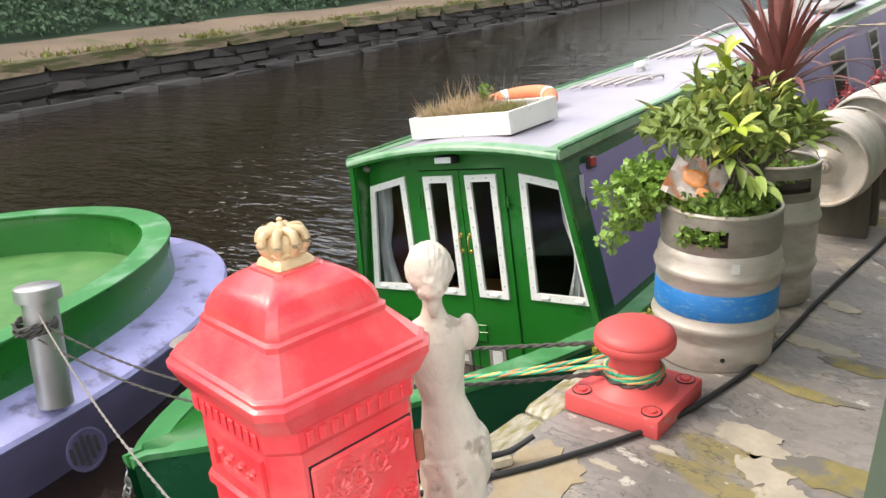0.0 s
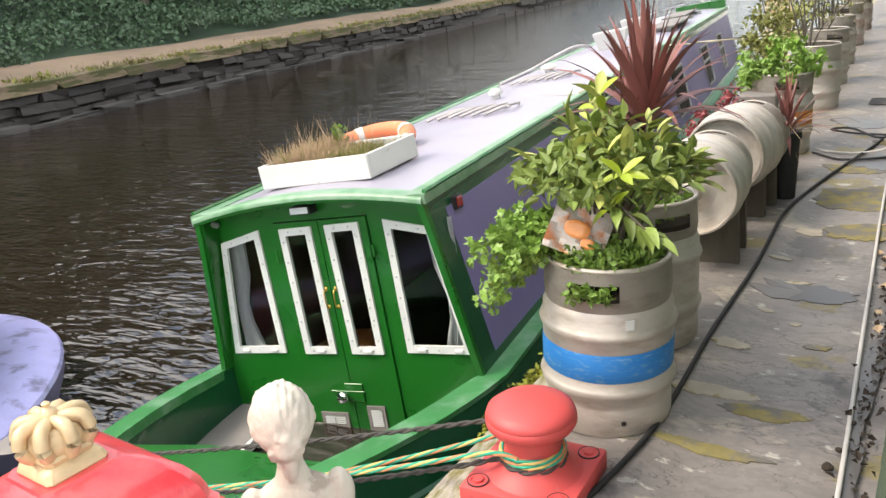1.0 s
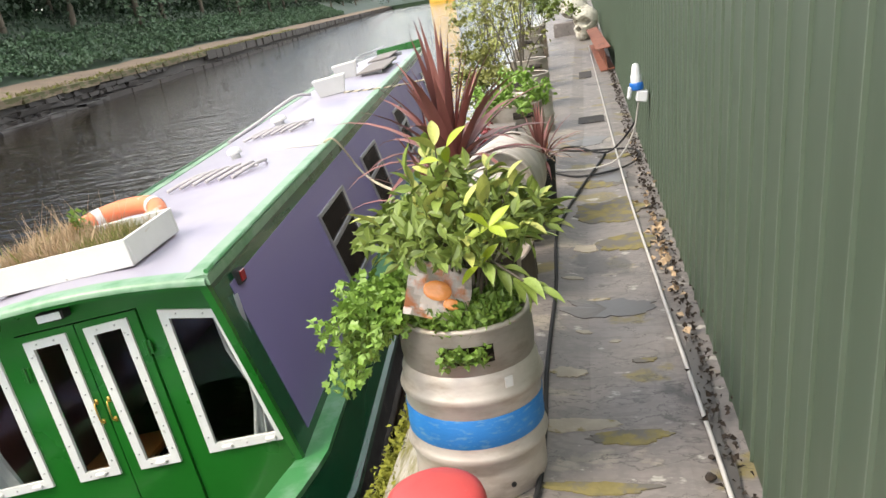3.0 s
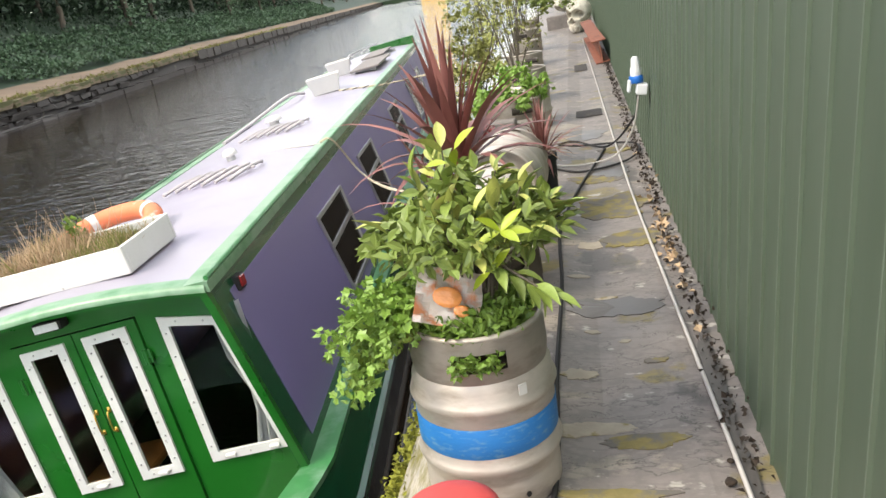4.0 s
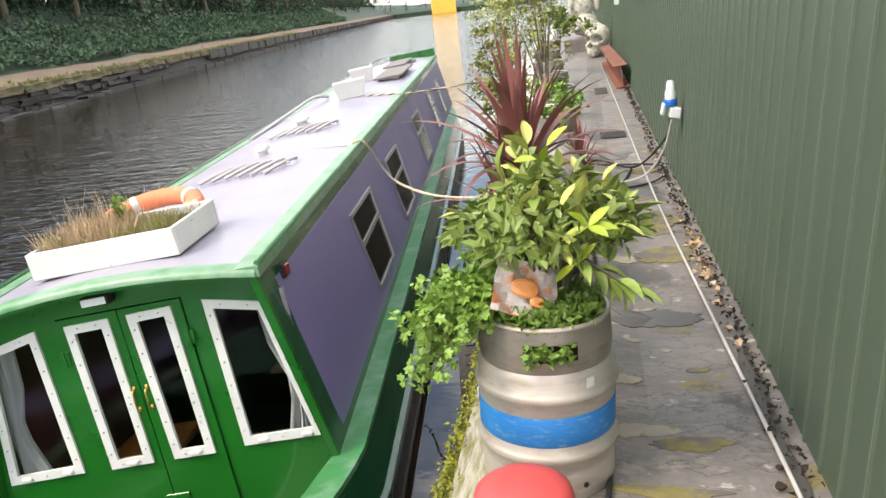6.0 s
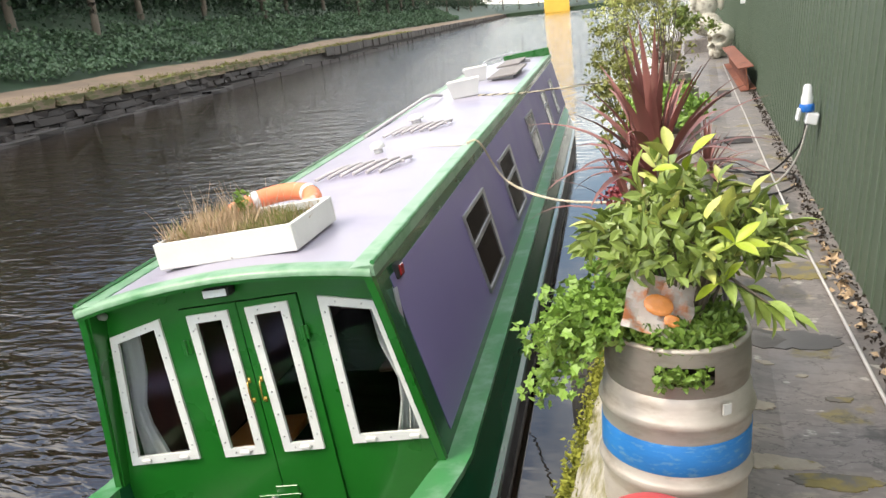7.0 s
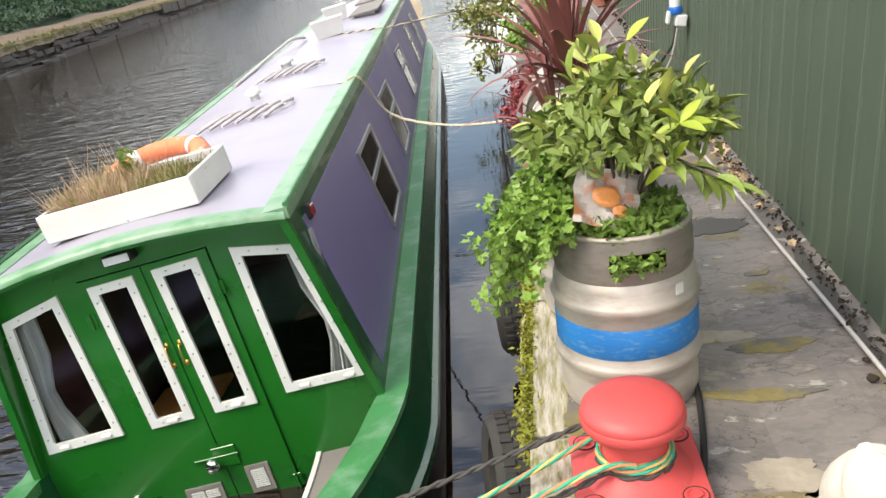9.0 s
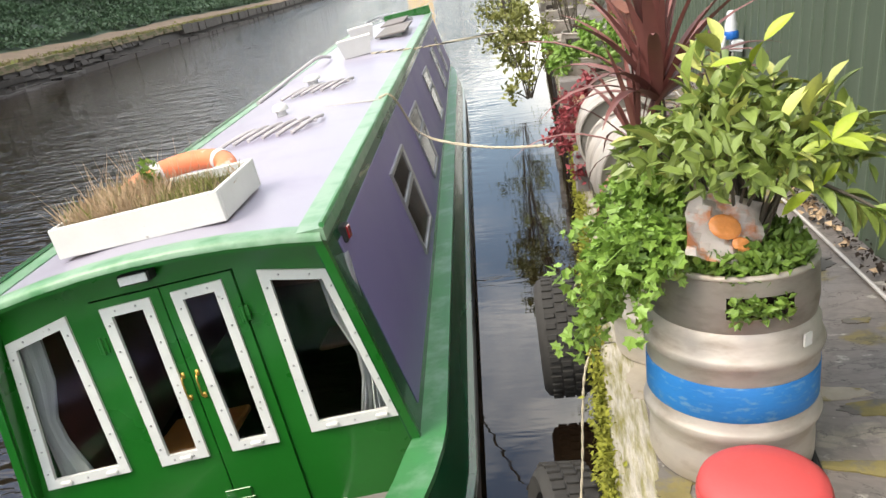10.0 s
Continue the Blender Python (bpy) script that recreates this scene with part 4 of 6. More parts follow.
# two kegs lying on their sides
k3 = keg(pose(.245, 3.97, .40, -90, 0, 4), "steel beer keg lying on its side", plant=False, height=.50, radius=.196)
k4 = keg(pose(.20, 4.72, .395, -90, 0, -4), "steel beer keg lying on its side", plant=False, radius=.21)
for kk, zz in ((k3, -.002), (k4, -.002)):
    part("head_plate", lathe([(0, .0), (.04, .0), (.045, .012), (.12, .03), (.178, .012)], 32, caps=False), STEEL, kk, "dished steel keg end", 60).matrix_local = pose(0, 0, .02)
    part("valve", lathe([(0, -.012), (.012, -.012), (.016, -.006), (.026, -.004), (.030, .012), (.034, .03)], 20, caps=False), STEEL, kk, "steel keg valve neck", 40)
# dark cradles under the lying kegs
for x, y, rz, hh in ((.245, 4.04, 4, .405), (.20, 4.79, -4, .395)):
    cr = thing("keg_cradle", "dark curved timber cradle under a keg", "cradle", pose(x, y, 0, 0, 0, rz), "keg cradles")
    for dy in (.06,):
        n = 12
        top = [(.20 * math.sin(a), hh - .211 * math.cos(a)) for a in [-.9 + 1.8 * i / n for i in range(n + 1)]]
        part("rib", plate([(-.16, 0), (.16, 0)] + top[::-1], dy + .06, .05), BARK, cr)
    part("rib", plate([(-.16, 0), (.16, 0)] + top[::-1], .34, .05), BARK, cr)
# more upright kegs down the quay
keg(pose(.16, 6.52, .028, 0, 2, 20), "steel beer keg with orange band and stickers", band=(ORANGE_BAND, .20, .30))
FAR_KEGS = [(.15, 8.25), (.07, 9.65), (-.01, 11.2), (-.09, 13.2), (-.17, 15.4)]
for x, y in FAR_KEGS:
    keg(pose(x, y, .028, 0, 1.5, y * 40), "steel beer keg planter in a row along the quay")
keg(pose(.24, 5.72, .028, 0, 0, 33), "short steel keg planter on the quay", height=.36, radius=.17)


# ---- plants ----
def shrub(m, n=296, seed=7):
    """Citrus like shrub: stems and big single leaves."""
    rng = random.Random(seed)
    t = thing("leafy_shrub", "bushy evergreen shrub with glossy green leaves and lime tips", "shrub", m)
    kinds = [leaf_mesh("leaf", LEAF, 1, .40, .25, .30), leaf_mesh("leaf", LEAF, 1, .44, .40, .45), leaf_mesh("leaf", LEAF_PALE, 1, .38, .25, .22)]
    tips = []
    for i in range(34):
        a = rng.uniform(0, 6.283)
        rad = .285 * math.sqrt(rng.random())
        z = .22 + .30 * (1 - (rad / .30) ** 2) * rng.uniform(.45, 1.15)
        tip = Vector((rad * math.cos(a) * 1.05, rad * math.sin(a) * .9, z))
        tips.append(tip)
        base = Vector((rng.uniform(-.04, .04), rng.uniform(-.04, .04), 0))
        midp = base.lerp(tip, .5) + Vector((rng.uniform(-.03, .03), rng.uniform(-.03, .03), .04))
        part("stem", tube(rounded([base, midp, tip], 3), .006, 5, .002), BARK, t, smooth=60)
    for i in range(n):
        tip = tips[i % len(tips)]
        f = rng.uniform(.55, 1.04)
        p = Vector((tip.x * f, tip.y * f, max(tip.z * f, .27 if tip.y < .08 else .22) + rng.uniform(-.02, .03)))
        out = Vector((p.x, p.y, 0.12)).normalized() if p.length > .02 else Vector((1, 0, 0))
        d = (out + rand_dir(rng) * .8 + Vector((0, 0, .12))).normalized()
        up = (Vector((0, 0, 1)) + rand_dir(rng) * .35)
        y = up.cross(d).normalized()
        zz = d.cross(y)
        s = rng.uniform(.055, .108)
        ob = new("leaf", kinds[0 if i % 7 < 2 else 1 if i % 7 < 3 else 2])
        ob.parent = t
        ob.matrix_local = Matrix.Translation(p) @ Matrix((d, y, zz)).transposed().to_4x4() @ Matrix.Scale(s, 4)
    inner = []
    for i in range(950):
        a, r = rng.uniform(0, 6.283), .285 * math.sqrt(rng.random())
        inner.append(((r * math.cos(a), r * math.sin(a), rng.uniform(.27, .50 - r * .6)), rand_dir(rng), rand_dir(rng, 1.0), rng.uniform(.035, .065)))
    scatter_mesh("inner_leaves", inner, LEAF, t, ((0, 0, 0), (.3, .22, .04), (.6, .22, .04), (1, 0, -.12), (.6, -.22, .04), (.3, -.22, .04)))["kind"] = "stuff"
    return t, kinds


shrub_1, LEAVES = shrub(pose(.338, 2.75, .53, 0, 0, 0) @ Matrix.Scale(.93, 4))
lime = leaf_mesh("lime_leaf", LEAF_LIME, 1, .36, .25, .1)
for (cx, cy, cz), k in (((.13, -.24, .35), 5), ((.09, -.25, .25), 2), ((.03, -.12, .55), 2), ((-.07, -.05, .50), 1)):
    for i in range(k):
        a = i * 1.35 + cx * 9
        d = Vector((math.cos(a) * .8, math.sin(a) * .35 - .2, .55 * math.sin(a * 1.7 + 1) + .2)).normalized()
        y = Vector((0, -.6, 1)).cross(d).normalized()
        ob = new("lime_leaf", lime)
        ob.parent = shrub_1
        ob.matrix_local = Matrix.Translation((cx, cy, cz)) @ Matrix((d, y, d.cross(y))).transposed().to_4x4() @ Matrix.Scale(.08, 4)
# drooping side branch of dark leaves
for i in range(16):
    rngb = random.Random(90 + i)
    p = Vector((.10 + .0085 * i, -.22 - .005 * i, .25 - .004 * i))
    d = Vector((rngb.uniform(.1, .9), rngb.uniform(-.8, .5), rngb.uniform(-.7, .1))).normalized()
    y = Vector((0, 0, 1)).cross(d).normalized()
    ob = new("leaf", LEAVES[1] if i % 3 else LEAVES[0])
    ob.parent = shrub_1
    ob.matrix_local = Matrix.Translation(p) @ Matrix((d, y, d.cross(y))).transposed().to_4x4() @ Matrix.Scale(rngb.uniform(.065, .09), 4)
part("side_stem", tube(rounded([(.02, 0, .05), (.06, -.14, .25), (.15, -.25, .24), (.23, -.29, .19)], 4), .006, 5, .003), BARK, shrub_1)


def herb(m, n, rad, h, seed, mat, label, hole=True, size=.025):
    rng = random.Random(seed)
    t = thing("herb_carpet", label, "plant", m)
    items = []
    for i in range(n):
        a, r = rng.uniform(0, 6.283), rad * math.sqrt(rng.random())
        z = h * rng.random() * (1 - .4 * (r / rad) ** 2)
        items.append(((r * math.cos(a), r * math.sin(a), z), (rand_dir(rng, .5)), rand_dir(rng, .8), rng.uniform(.7, 1.3) * size))
    if hole:
        for i in range(150):
            items.append(((rng.uniform(-.065, .065), -.178 - rng.random() * .025, rng.uniform(-.062, -.018)), rand_dir(rng, .2), rand_dir(rng, .5), rng.uniform(.7, 1.2) * .024))
    scatter_mesh("leaves", items, mat, t, ((0, 0, 0), (.5, .34, .08), (1, 0, -.1), (.5, -.34, .08)))
    return t


herb(KEG1 @ pose(-.008, -.012, .507), 3000, .168, .10, 3, LEAF_HERB, "carpet of small bright green herb leaves filling the keg")
herb(KEG2 @ pose(0, 0, .48), 500, .17, .07, 5, LEAF_HERB, "small green herb leaves in the keg", False)


def trailing(m, seed=11):
    """Celery or parsley like trailing plant: lobed leaves on arching stalks."""
    rng = random.Random(seed)
    t = thing("trailing_plant", "trailing bright green plant with lobed leaves hanging over the keg", "plant", m)
    stems, items = bmesh.new(), []
    for i in range(34):
        a = rng.uniform(2.2, 4.3)
        L = rng.uniform(.10, .27)
        end = Vector((math.cos(a) * L, math.sin(a) * L * .9, rng.uniform(-.22, .08) if L > .17 else rng.uniform(-.02, .10)))
        mid = end * .5 + Vector((0, 0, .075))
        pts = rounded([(0, 0, 0), mid, end], 5)
        join(stems, tube(pts, .0035, 5, .0015))
        for q in pts[3:]:
            for j in range(8):
                d = (end.normalized() * .4 + rand_dir(rng)).normalized()
                items.append((q + rand_dir(rng) * .024, d, rand_dir(rng, 1.0), rng.uniform(.017, .036)))
    part("stalks", stems, LEAF_HERB, t)["kind"] = "stuff"
    scatter_mesh("leaves", items, LEAF_HERB, t, ((0, 0, 0), (.12, .42, .10), (.42, .30, .03), (.62, .52, .05), (.68, .2, 0), (1, 0, -.16), (.68, -.2, 0), (.62, -.52, .05), (.42, -.30, .03), (.12, -.42, .10)))
    return t


trailing(KEG1 @ pose(-.13, -.06, .52))
trailing(KEG2 @ pose(-.10, -.05, .49), 17)


def strap_plant(m, n, length, width, mat, label, seed, spread=1.0, cat="cordyline"):
    rng = random.Random(seed)
    t = thing("strap_leaf_plant", label, cat, m)
    for i in range(n):
        a = i * 2.399 + rng.uniform(-.3, .3)
        lean = (i / n) ** 1.6 * spread * 1.5 + rng.uniform(0, .12)
        L = length * rng.uniform(.75, 1.1) * (1 if i / n < .75 else .85)
        w = width * rng.uniform(.8, 1.15)
        bm = bmesh.new()
        k = 7
        rows = []
        h = Vector((math.cos(a), math.sin(a), 0))
        side = Vector((-math.sin(a), math.cos(a), 0))
        p, ang = Vector((0, 0, 0)), lean * .75
        for j in range(k + 1):
            ww = w * (.55 + .6 * math.sin(math.pi * min(1, j / k * .9 + .12))) * (1 - (j / k) ** 4) + .0006
            nrm = (Vector((0, 0, 1)) * math.sin(ang) - h * math.cos(ang))
            rows.append([bm.verts.new(p + side * ww + nrm * ww * .3), bm.verts.new(p), bm.verts.new(p - side * ww + nrm * ww * .3)])
            p = p + (h * math.sin(ang) + Vector((0, 0, 1)) * math.cos(ang)) * L / k
            ang += lean * .09 * (1 + j * .25)
        for r1, r2 in zip(rows, rows[1:]):
            for c in (0, 1):
                bm.faces.new((r1[c], r1[c + 1], r2[c + 1], r2[c]))
        part("strap_leaf", bm, mat, t, smooth=180)
    return t


part_trunk = tube(rounded([(0, 0, 0), (.01, 0, .2), (.0, .01, .42)], 5), .022, 10, .016)
cord = strap_plant(pose(.24, 3.40, .80, 0, 0, 0), 52, .50, .0165, LEAF_RED, "red brown spiky cordyline with long strap leaves in a keg", 5, 1.0)
part("trunk", part_trunk, BARK, cord, "thin brown trunk", 60).matrix_local = pose(0, 0, -.36)
pot = thing("plant_pot", "narrow dark pot standing beside the lying kegs", "pot", pose(.40, 5.32, .002))
part("shell", lathe([(0, 0), (.055, 0), (.075, .36), (.083, .36), (.083, .40), (.072, .40), (.068, .35), (0, .35)], 28), BLACK, pot, smooth=40)
part("soil", lathe([(0, .375), (.05, .38), (.069, .37), (.069, .352)], 20), SOIL, pot, "dark compost")
strap_plant(pose(.405, 5.31, .37), 34, .36, .010, LEAF_RED, "small half dried red cordyline with straw coloured lower leaves", 9, 1.25)
rng = random.Random(21)
dry = thing("dead_leaves", "tuft of hanging dead straw leaves", "plant", pose(.405, 5.31, .44))
scatter_mesh("blades", [((0, 0, rng.uniform(-.02, .05)), (rng.gauss(0, .6), rng.gauss(0, .6), rng.uniform(-.9, .2)), rand_dir(rng), rng.uniform(.15, .28)) for i in range(90)], STRAW, dry, BLADE)


def clump(name, label, m, n, size, spread, mat, seed, cat="plant", lift=.6, stems=0):
    rng = random.Random(seed)
    t = thing(name, label, cat, m)
    items = []
    sx, sy, sz = spread
    cores = [Vector((rng.gauss(0, .45) * sx, rng.gauss(0, .45) * sy, abs(rng.gauss(.5, .3)) * sz)) for i in range(max(6, n // 60))]
    for i in range(n):
        c = rng.choice(cores)
        p = c + rand_dir(rng) * rng.random() * .28 * max(sx, sz * .6)
        items.append((p, rand_dir(rng, .1), rand_dir(rng, lift), size * rng.uniform(.6, 1.3)))
    scatter_mesh("leaves", items, mat, t)
    for c in cores[:stems]:
        part("stem", tube(rounded([(c.x * .1, c.y * .1, -.02), (c.x * .5, c.y * .5, c.z * .55), c], 4), .009, 5, .003), BARK, t, smooth=60)
    return t


clump("green_shrub", "bright green low shrub in the keg", pose(.18, 6.55, .50), 900, .045, (.26, .26, .26), LEAF_HERB, 31)
clump("leafy_plant", "bright green leafy plant hanging over the quay edge", pose(.02, 6.40, .42), 700, .05, (.26, .30, .34), LEAF_HERB, 32)
clump("crimson_plant", "crimson and pink leaved heuchera hanging over the quay edge", pose(.07, 5.28, .14), 1300, .034, (.24, .30, .42), LEAF_HEUCHERA, 33)
clump("tan_plant", "dried tan foliage between the kegs", pose(.16, 5.36, .22), 320, .04, (.20, .20, .30), STRAW, 34)
for n_, (px_, py_, ph_) in enumerate(((.06, 5.3, .14), (.02, 6.4, .42))):
    cr_ = thing("planter_crate", "grey weathered crate planter at the quay edge", "planter", pose(px_ + .04, py_, .002))
    part("body", boxed(-.13, .13, -.16, .16, 0, ph_ + .04, .01), DECK_GREY, cr_)
strap_plant(pose(.17, 3.36, .66), 26, .40, .008, LEAF_RED, "thin drooping red brown lower leaves beside the cordyline", 15, 1.7)
for i, (x, y) in enumerate(FAR_KEGS):
    clump("sapling", "tall thin twiggy sapling with few olive leaves", pose(x - .06, y, .5), 150, .045, (.34, .30, 1.1 + .15 * (i % 3)), LEAF_OLIVE, 40 + i, "sapling", .4, 9)
for i, (x, y, z, sp) in enumerate(((-.42, 9.2, -.1, (.34, .5, .8)), (-.62, 10.9, .0, (.45, .7, 1.1)), (-.75, 12.8, .1, (.5, .8, 1.5)), (-.9, 15.0, .1, (.5, .9, 1.8)), (-1.0, 17.6, .1, (.6, 1.0, 2.0)))):
    clump("quay_bush", "straggling olive and yellow bush leaning over the water", pose(x, y, z), 900, .062, sp, LEAF_OLIVE if i % 2 else LEAF_PALE if i == 2 else LEAF_OLIVE, 60 + i, "bush", .4, 9)
clump("dark_shrub", "dark green leafy shrub at the end of the kegs", pose(.05, 14.6, .5), 900, .07, (.42, .5, .8), LEAF, 71, "shrub", .4, 6)
# wrapper stuck in the keg
pk = thing("wrapper", "crinkled orange and clear plastic wrapper in the planter", "wrapper", pose(.262, 2.615, .592, 66, 22, 14) @ Matrix.Diagonal((1.45, 1.0, 1.0, 1)))
bm = bmesh.new()
rngp = random.Random(2)
gx = [[bm.verts.new((-.06 + .12 * i / 8, -.075 + .15 * j / 8, .012 * math.sin(i * 1.3 + j) + rngp.uniform(-.006, .006))) for i in range(9)] for j in range(9)]
for j in range(8):
    for i in range(8):
        bm.faces.new((gx[j][i], gx[j][i + 1], gx[j + 1][i + 1], gx[j + 1][i]))
bmesh.ops.solidify(bm, geom=bm.faces[:], thickness=.004)
bmesh.ops.translate(bm, vec=(0, .075, 0), verts=bm.verts)
part("clear_film", bm, FOIL, pk, "clear crinkled film", 30)
for px_, py_, pr_ in ((-.004, .075, .72), (.026, .045, .42)):
    part("orange_print", lathe([(0, .013), (.02, .0145), (.034, .013), (.038, .01), (0, .008)], 14), ORANGE_FOIL, pk, "orange print", 60).matrix_local = pose(px_, py_, .004) @ Matrix.Diagonal((pr_, pr_, 1, 1))

# ---- mooring bollard and ropes ----
bol = thing("mooring_bollard", "faded red iron mooring bollard bolted to the quay", "bollard", pose(.263, 2.285, .026, 0, 1, 2) @ Matrix.Diagonal((1, 1, .93, 1)))
part("base_plate", boxed(-.155, .155, -.155, .155, 0, .068, .008, seg=2), RED_FADED, bol, "thick square red base plate", 40)
part("column", lathe([(.135, .066), (.118, .078), (.095, .10), (.08, .13), (.075, .16), (.076, .20)], 36, caps=False), RED_FADED, bol, smooth=180)
part("cap", lathe([(.072, .196), (.09, .205), (.116, .217), (.123, .230), (.123, .247), (.1205, .250), (.122, .253), (.117, .268), (.096, .284), (.05, .294), (0, .297)], 40), RED_FADED, bol, "domed red cap", 60)
for a, b in ((-.115, -.115), (.115, -.115), (.115, .115), (-.115, .115)):
    bolt = part("bolt", lathe([(.028, 0), (.028, .004), (.02, .004), (.019, .001), (.015, .001), (.014, .009), (0, .009)], 20), RED_FADED, bol, "recessed bolt head", 30)
    bolt.matrix_local = pose(a, b, .068)
    part("washer_gap", lathe([(.020, .0015), (.0285, .0045), (.030, .0045), (.030, .0)], 20, caps=False), BLACK, bolt)


def twist(path, r, mats, name, label, turns=60.0, m=None):
    t = thing(name, label, "rope", m)
    pts = rounded(path, 14)
    acc, last = 0, pts[0]
    lanes = [[] for _ in mats]
    for i, p in enumerate(pts):
        acc += (p - last).length
        d = (pts[min(i + 1, len(pts) - 1)] - pts[max(0, i - 1)]).normalized()
        a = d.cross(Vector((0, 0, 1)))
        a = a.normalized() if a.length > .05 else Vector((1, 0, 0))
        b = a.cross(d)
        for k in range(len(mats)):
            an = acc * turns + 6.2832 * k / len(mats)
            lanes[k].append(p + (a * math.cos(an) + b * math.sin(an)) * r * .55)
        last = p
    for lane, mat in zip(lanes, mats):
        part("strand", tube(lane, r * .6, 6), mat, t, smooth=180)
    return t


def wpt(u, v, w):
    return BOAT @ Vector((u, v, w))


STUD = wpt(.02, -1.75, .24)
MULTI = (ROPE_ORANGE, ROPE_GREEN, ROPE_YELLOW, ROPE_GREEN)


def coil(z, turns, r=.086):
    return [(.263 + r * math.cos(a), 2.285 + r * math.sin(a), z + .024 + .012 * i / 8) for i, a in enumerate([1.2 - .7 * k for k in range(int(turns * 9))])]


def span(a, b, sag, n=7):
    a, b = Vector(a), Vector(b)
    return [a.lerp(b, i / n) - Vector((0, 0, sag * 4 * (i / n) * (1 - i / n))) for i in range(n + 1)]


twist(coil(.115, 1.6) + [(.253, 2.20, .164)] + span((.173, 2.195, .164), STUD + Vector((.05, 0, .05)), .03), .007, MULTI, "mooring_rope", "orange, green and yellow braided mooring rope", 34)
twist(span((.193, 2.35, .154), STUD + Vector((.03, .05, -.02)), .05), .007, MULTI, "mooring_rope", "orange, green and yellow braided mooring rope", 34)
twist(coil(.10, 1.2, .088) + span((.173, 2.21, .134), STUD + Vector((-.1, .02, 0)), .05), .008, (ROPE_GREY, ROPE_GREY), "mooring_line", "dark grey mooring line", 60)
twist(span((.188, 2.36, .189), STUD + Vector((-.1, .1, .1)), .02), .008, (ROPE_GREY, ROPE_GREY), "mooring_line", "dark grey mooring line", 60)
part("bow_stud", lathe([(.03, -.02), (.025, .06), (.045, .075), (.045, .09), (0, .095)], 16), GREEN, boat, "bow mooring stud", 40).matrix_local = pose(0, -1.75, sheer(-1.75))
# two lines from the roof to the quay
twist([wpt(.70, 2.92, .90), wpt(.80, 2.93, .88), wpt(.93, 3.0, .55), (-.56, 5.6, .24), (-.1, 5.3, .27), (.12, 5.2, .34), (.22, 5.15, .36)], .009, (ROPE_CREAM, ROPE_CREAM, ROPE_CREAM), "mooring_line", "slack cream line from the boat roof to the quay", 60)
twist([wpt(.3, 6.2, .95), wpt(.70, 6.15, .90), wpt(.9, 6.2, .87), (-.3, 10.3, .5), (.2, 10.6, .46)], .012, (ROPE_CREAM, ROPE_GREY, ROPE_CREAM), "mooring_line", "taut pale line from the boat roof to the quay", 50)
# cleat
cl = thing("cleat", "small dark iron cleat on the quay edge", "cleat", pose(.14, 1.78, .028, 0, 0, 60))
part("foot", boxed(-.03, .03, -.015, .015, 0, .035, .006), ROPE_CREAM, cl)
part("horn", tube(rounded([(-.09, 0, .045), (-.03, 0, .04), (.03, 0, .042), (.10, 0, .07)], 5), .011, 8, .008), BLACK, cl, "curved horn", 60)

# ---- red post box with gold crown ----
pb_ = thing("post_box", "bright red cast pillar letter box with gold crown on top", "letter box", pose(.398, 1.0, 0, 0, 0, -4) @ Matrix.Diagonal((.97, .97, 1, 1)))


def csq(h, c, z):
    return [(h, -h + c, z), (h, h - c, z), (h - c, h, z), (-h + c, h, z), (-h, h - c, z), (-h, -h + c, z), (-h + c, -h, z), (h - c, -h, z)]


part("body", loft([csq(.158, .035, 0), csq(.158, .035, .05), csq(.138, .035, .06), csq(.138, .035, .56), csq(.145, .036, .565), csq(.145, .036, .58), csq(.138, .035, .585), csq(.138, .035, .70)]), RED, pb_, smooth=30)
part("cornice", loft([csq(.140, .036, .695), csq(.147, .038, .705), csq(.147, .038, .735), csq(.152, .030, .742), csq(.163, .030, .768), csq(.166, .030, .774), csq(.166, .030, .786), csq(.160, .029, .790), csq(.160, .029, .796), csq(.154, .027, .80)]), RED, pb_, "moulded red cornice", 30)
part("roof", loft([csq(.155, .027, .798), csq(.150, .026, .803), csq(.114, .014, .842), csq(.112, .013, .844), csq(.112, .013, .853), csq(.106, .015, .857), csq(.105, .014, .866), csq(.100, .013, .880), csq(.090, .012, .895), csq(.076, .011, .908), csq(.060, .010, .918), csq(.046, .010, .924), csq(.044, .010, .927)]), RED, pb_, "stepped domed red roof", 24)
door = part("door", boxed(.137, .1465, -.094, .104, .10, .668, .004), RED, pb_, "red door with raised scroll ornament")
bm = bmesh.new()
rngo = random.Random(8)
part("door_gap", boxed(.1365, .1390, -.0955, .1055, .0985, .6695), BLACK, pb_, "dark gap round the door")
for i in range(110):
    y0, z0 = rngo.uniform(-.074, .084), rngo.uniform(.16, .645)
    pts = [(.147, y0 + .012 * (1 + k * .12) * math.cos(k * .9 + i), z0 + .012 * (1 + k * .12) * math.sin(k * .9 + i)) for k in range(7)]
    join(bm, tube(rounded(pts, 3), .0042, 5))
part("scroll_relief", bm, RED, door)["kind"] = "stuff"
part("lock", lathe([(0, 0), (.011, 0), (.011, .006), (.006, .01), (0, .01)], 14), CHROME, door, "chrome lock", 40).matrix_local = pose(.146, -.078, .46, 0, 90)
for z in (.61, .47, .25):
    part("hinge", tube([(.147, .112, z - .025), (.146, .112, z + .025)], .008, 8), RUST, door, "rusted hinge")
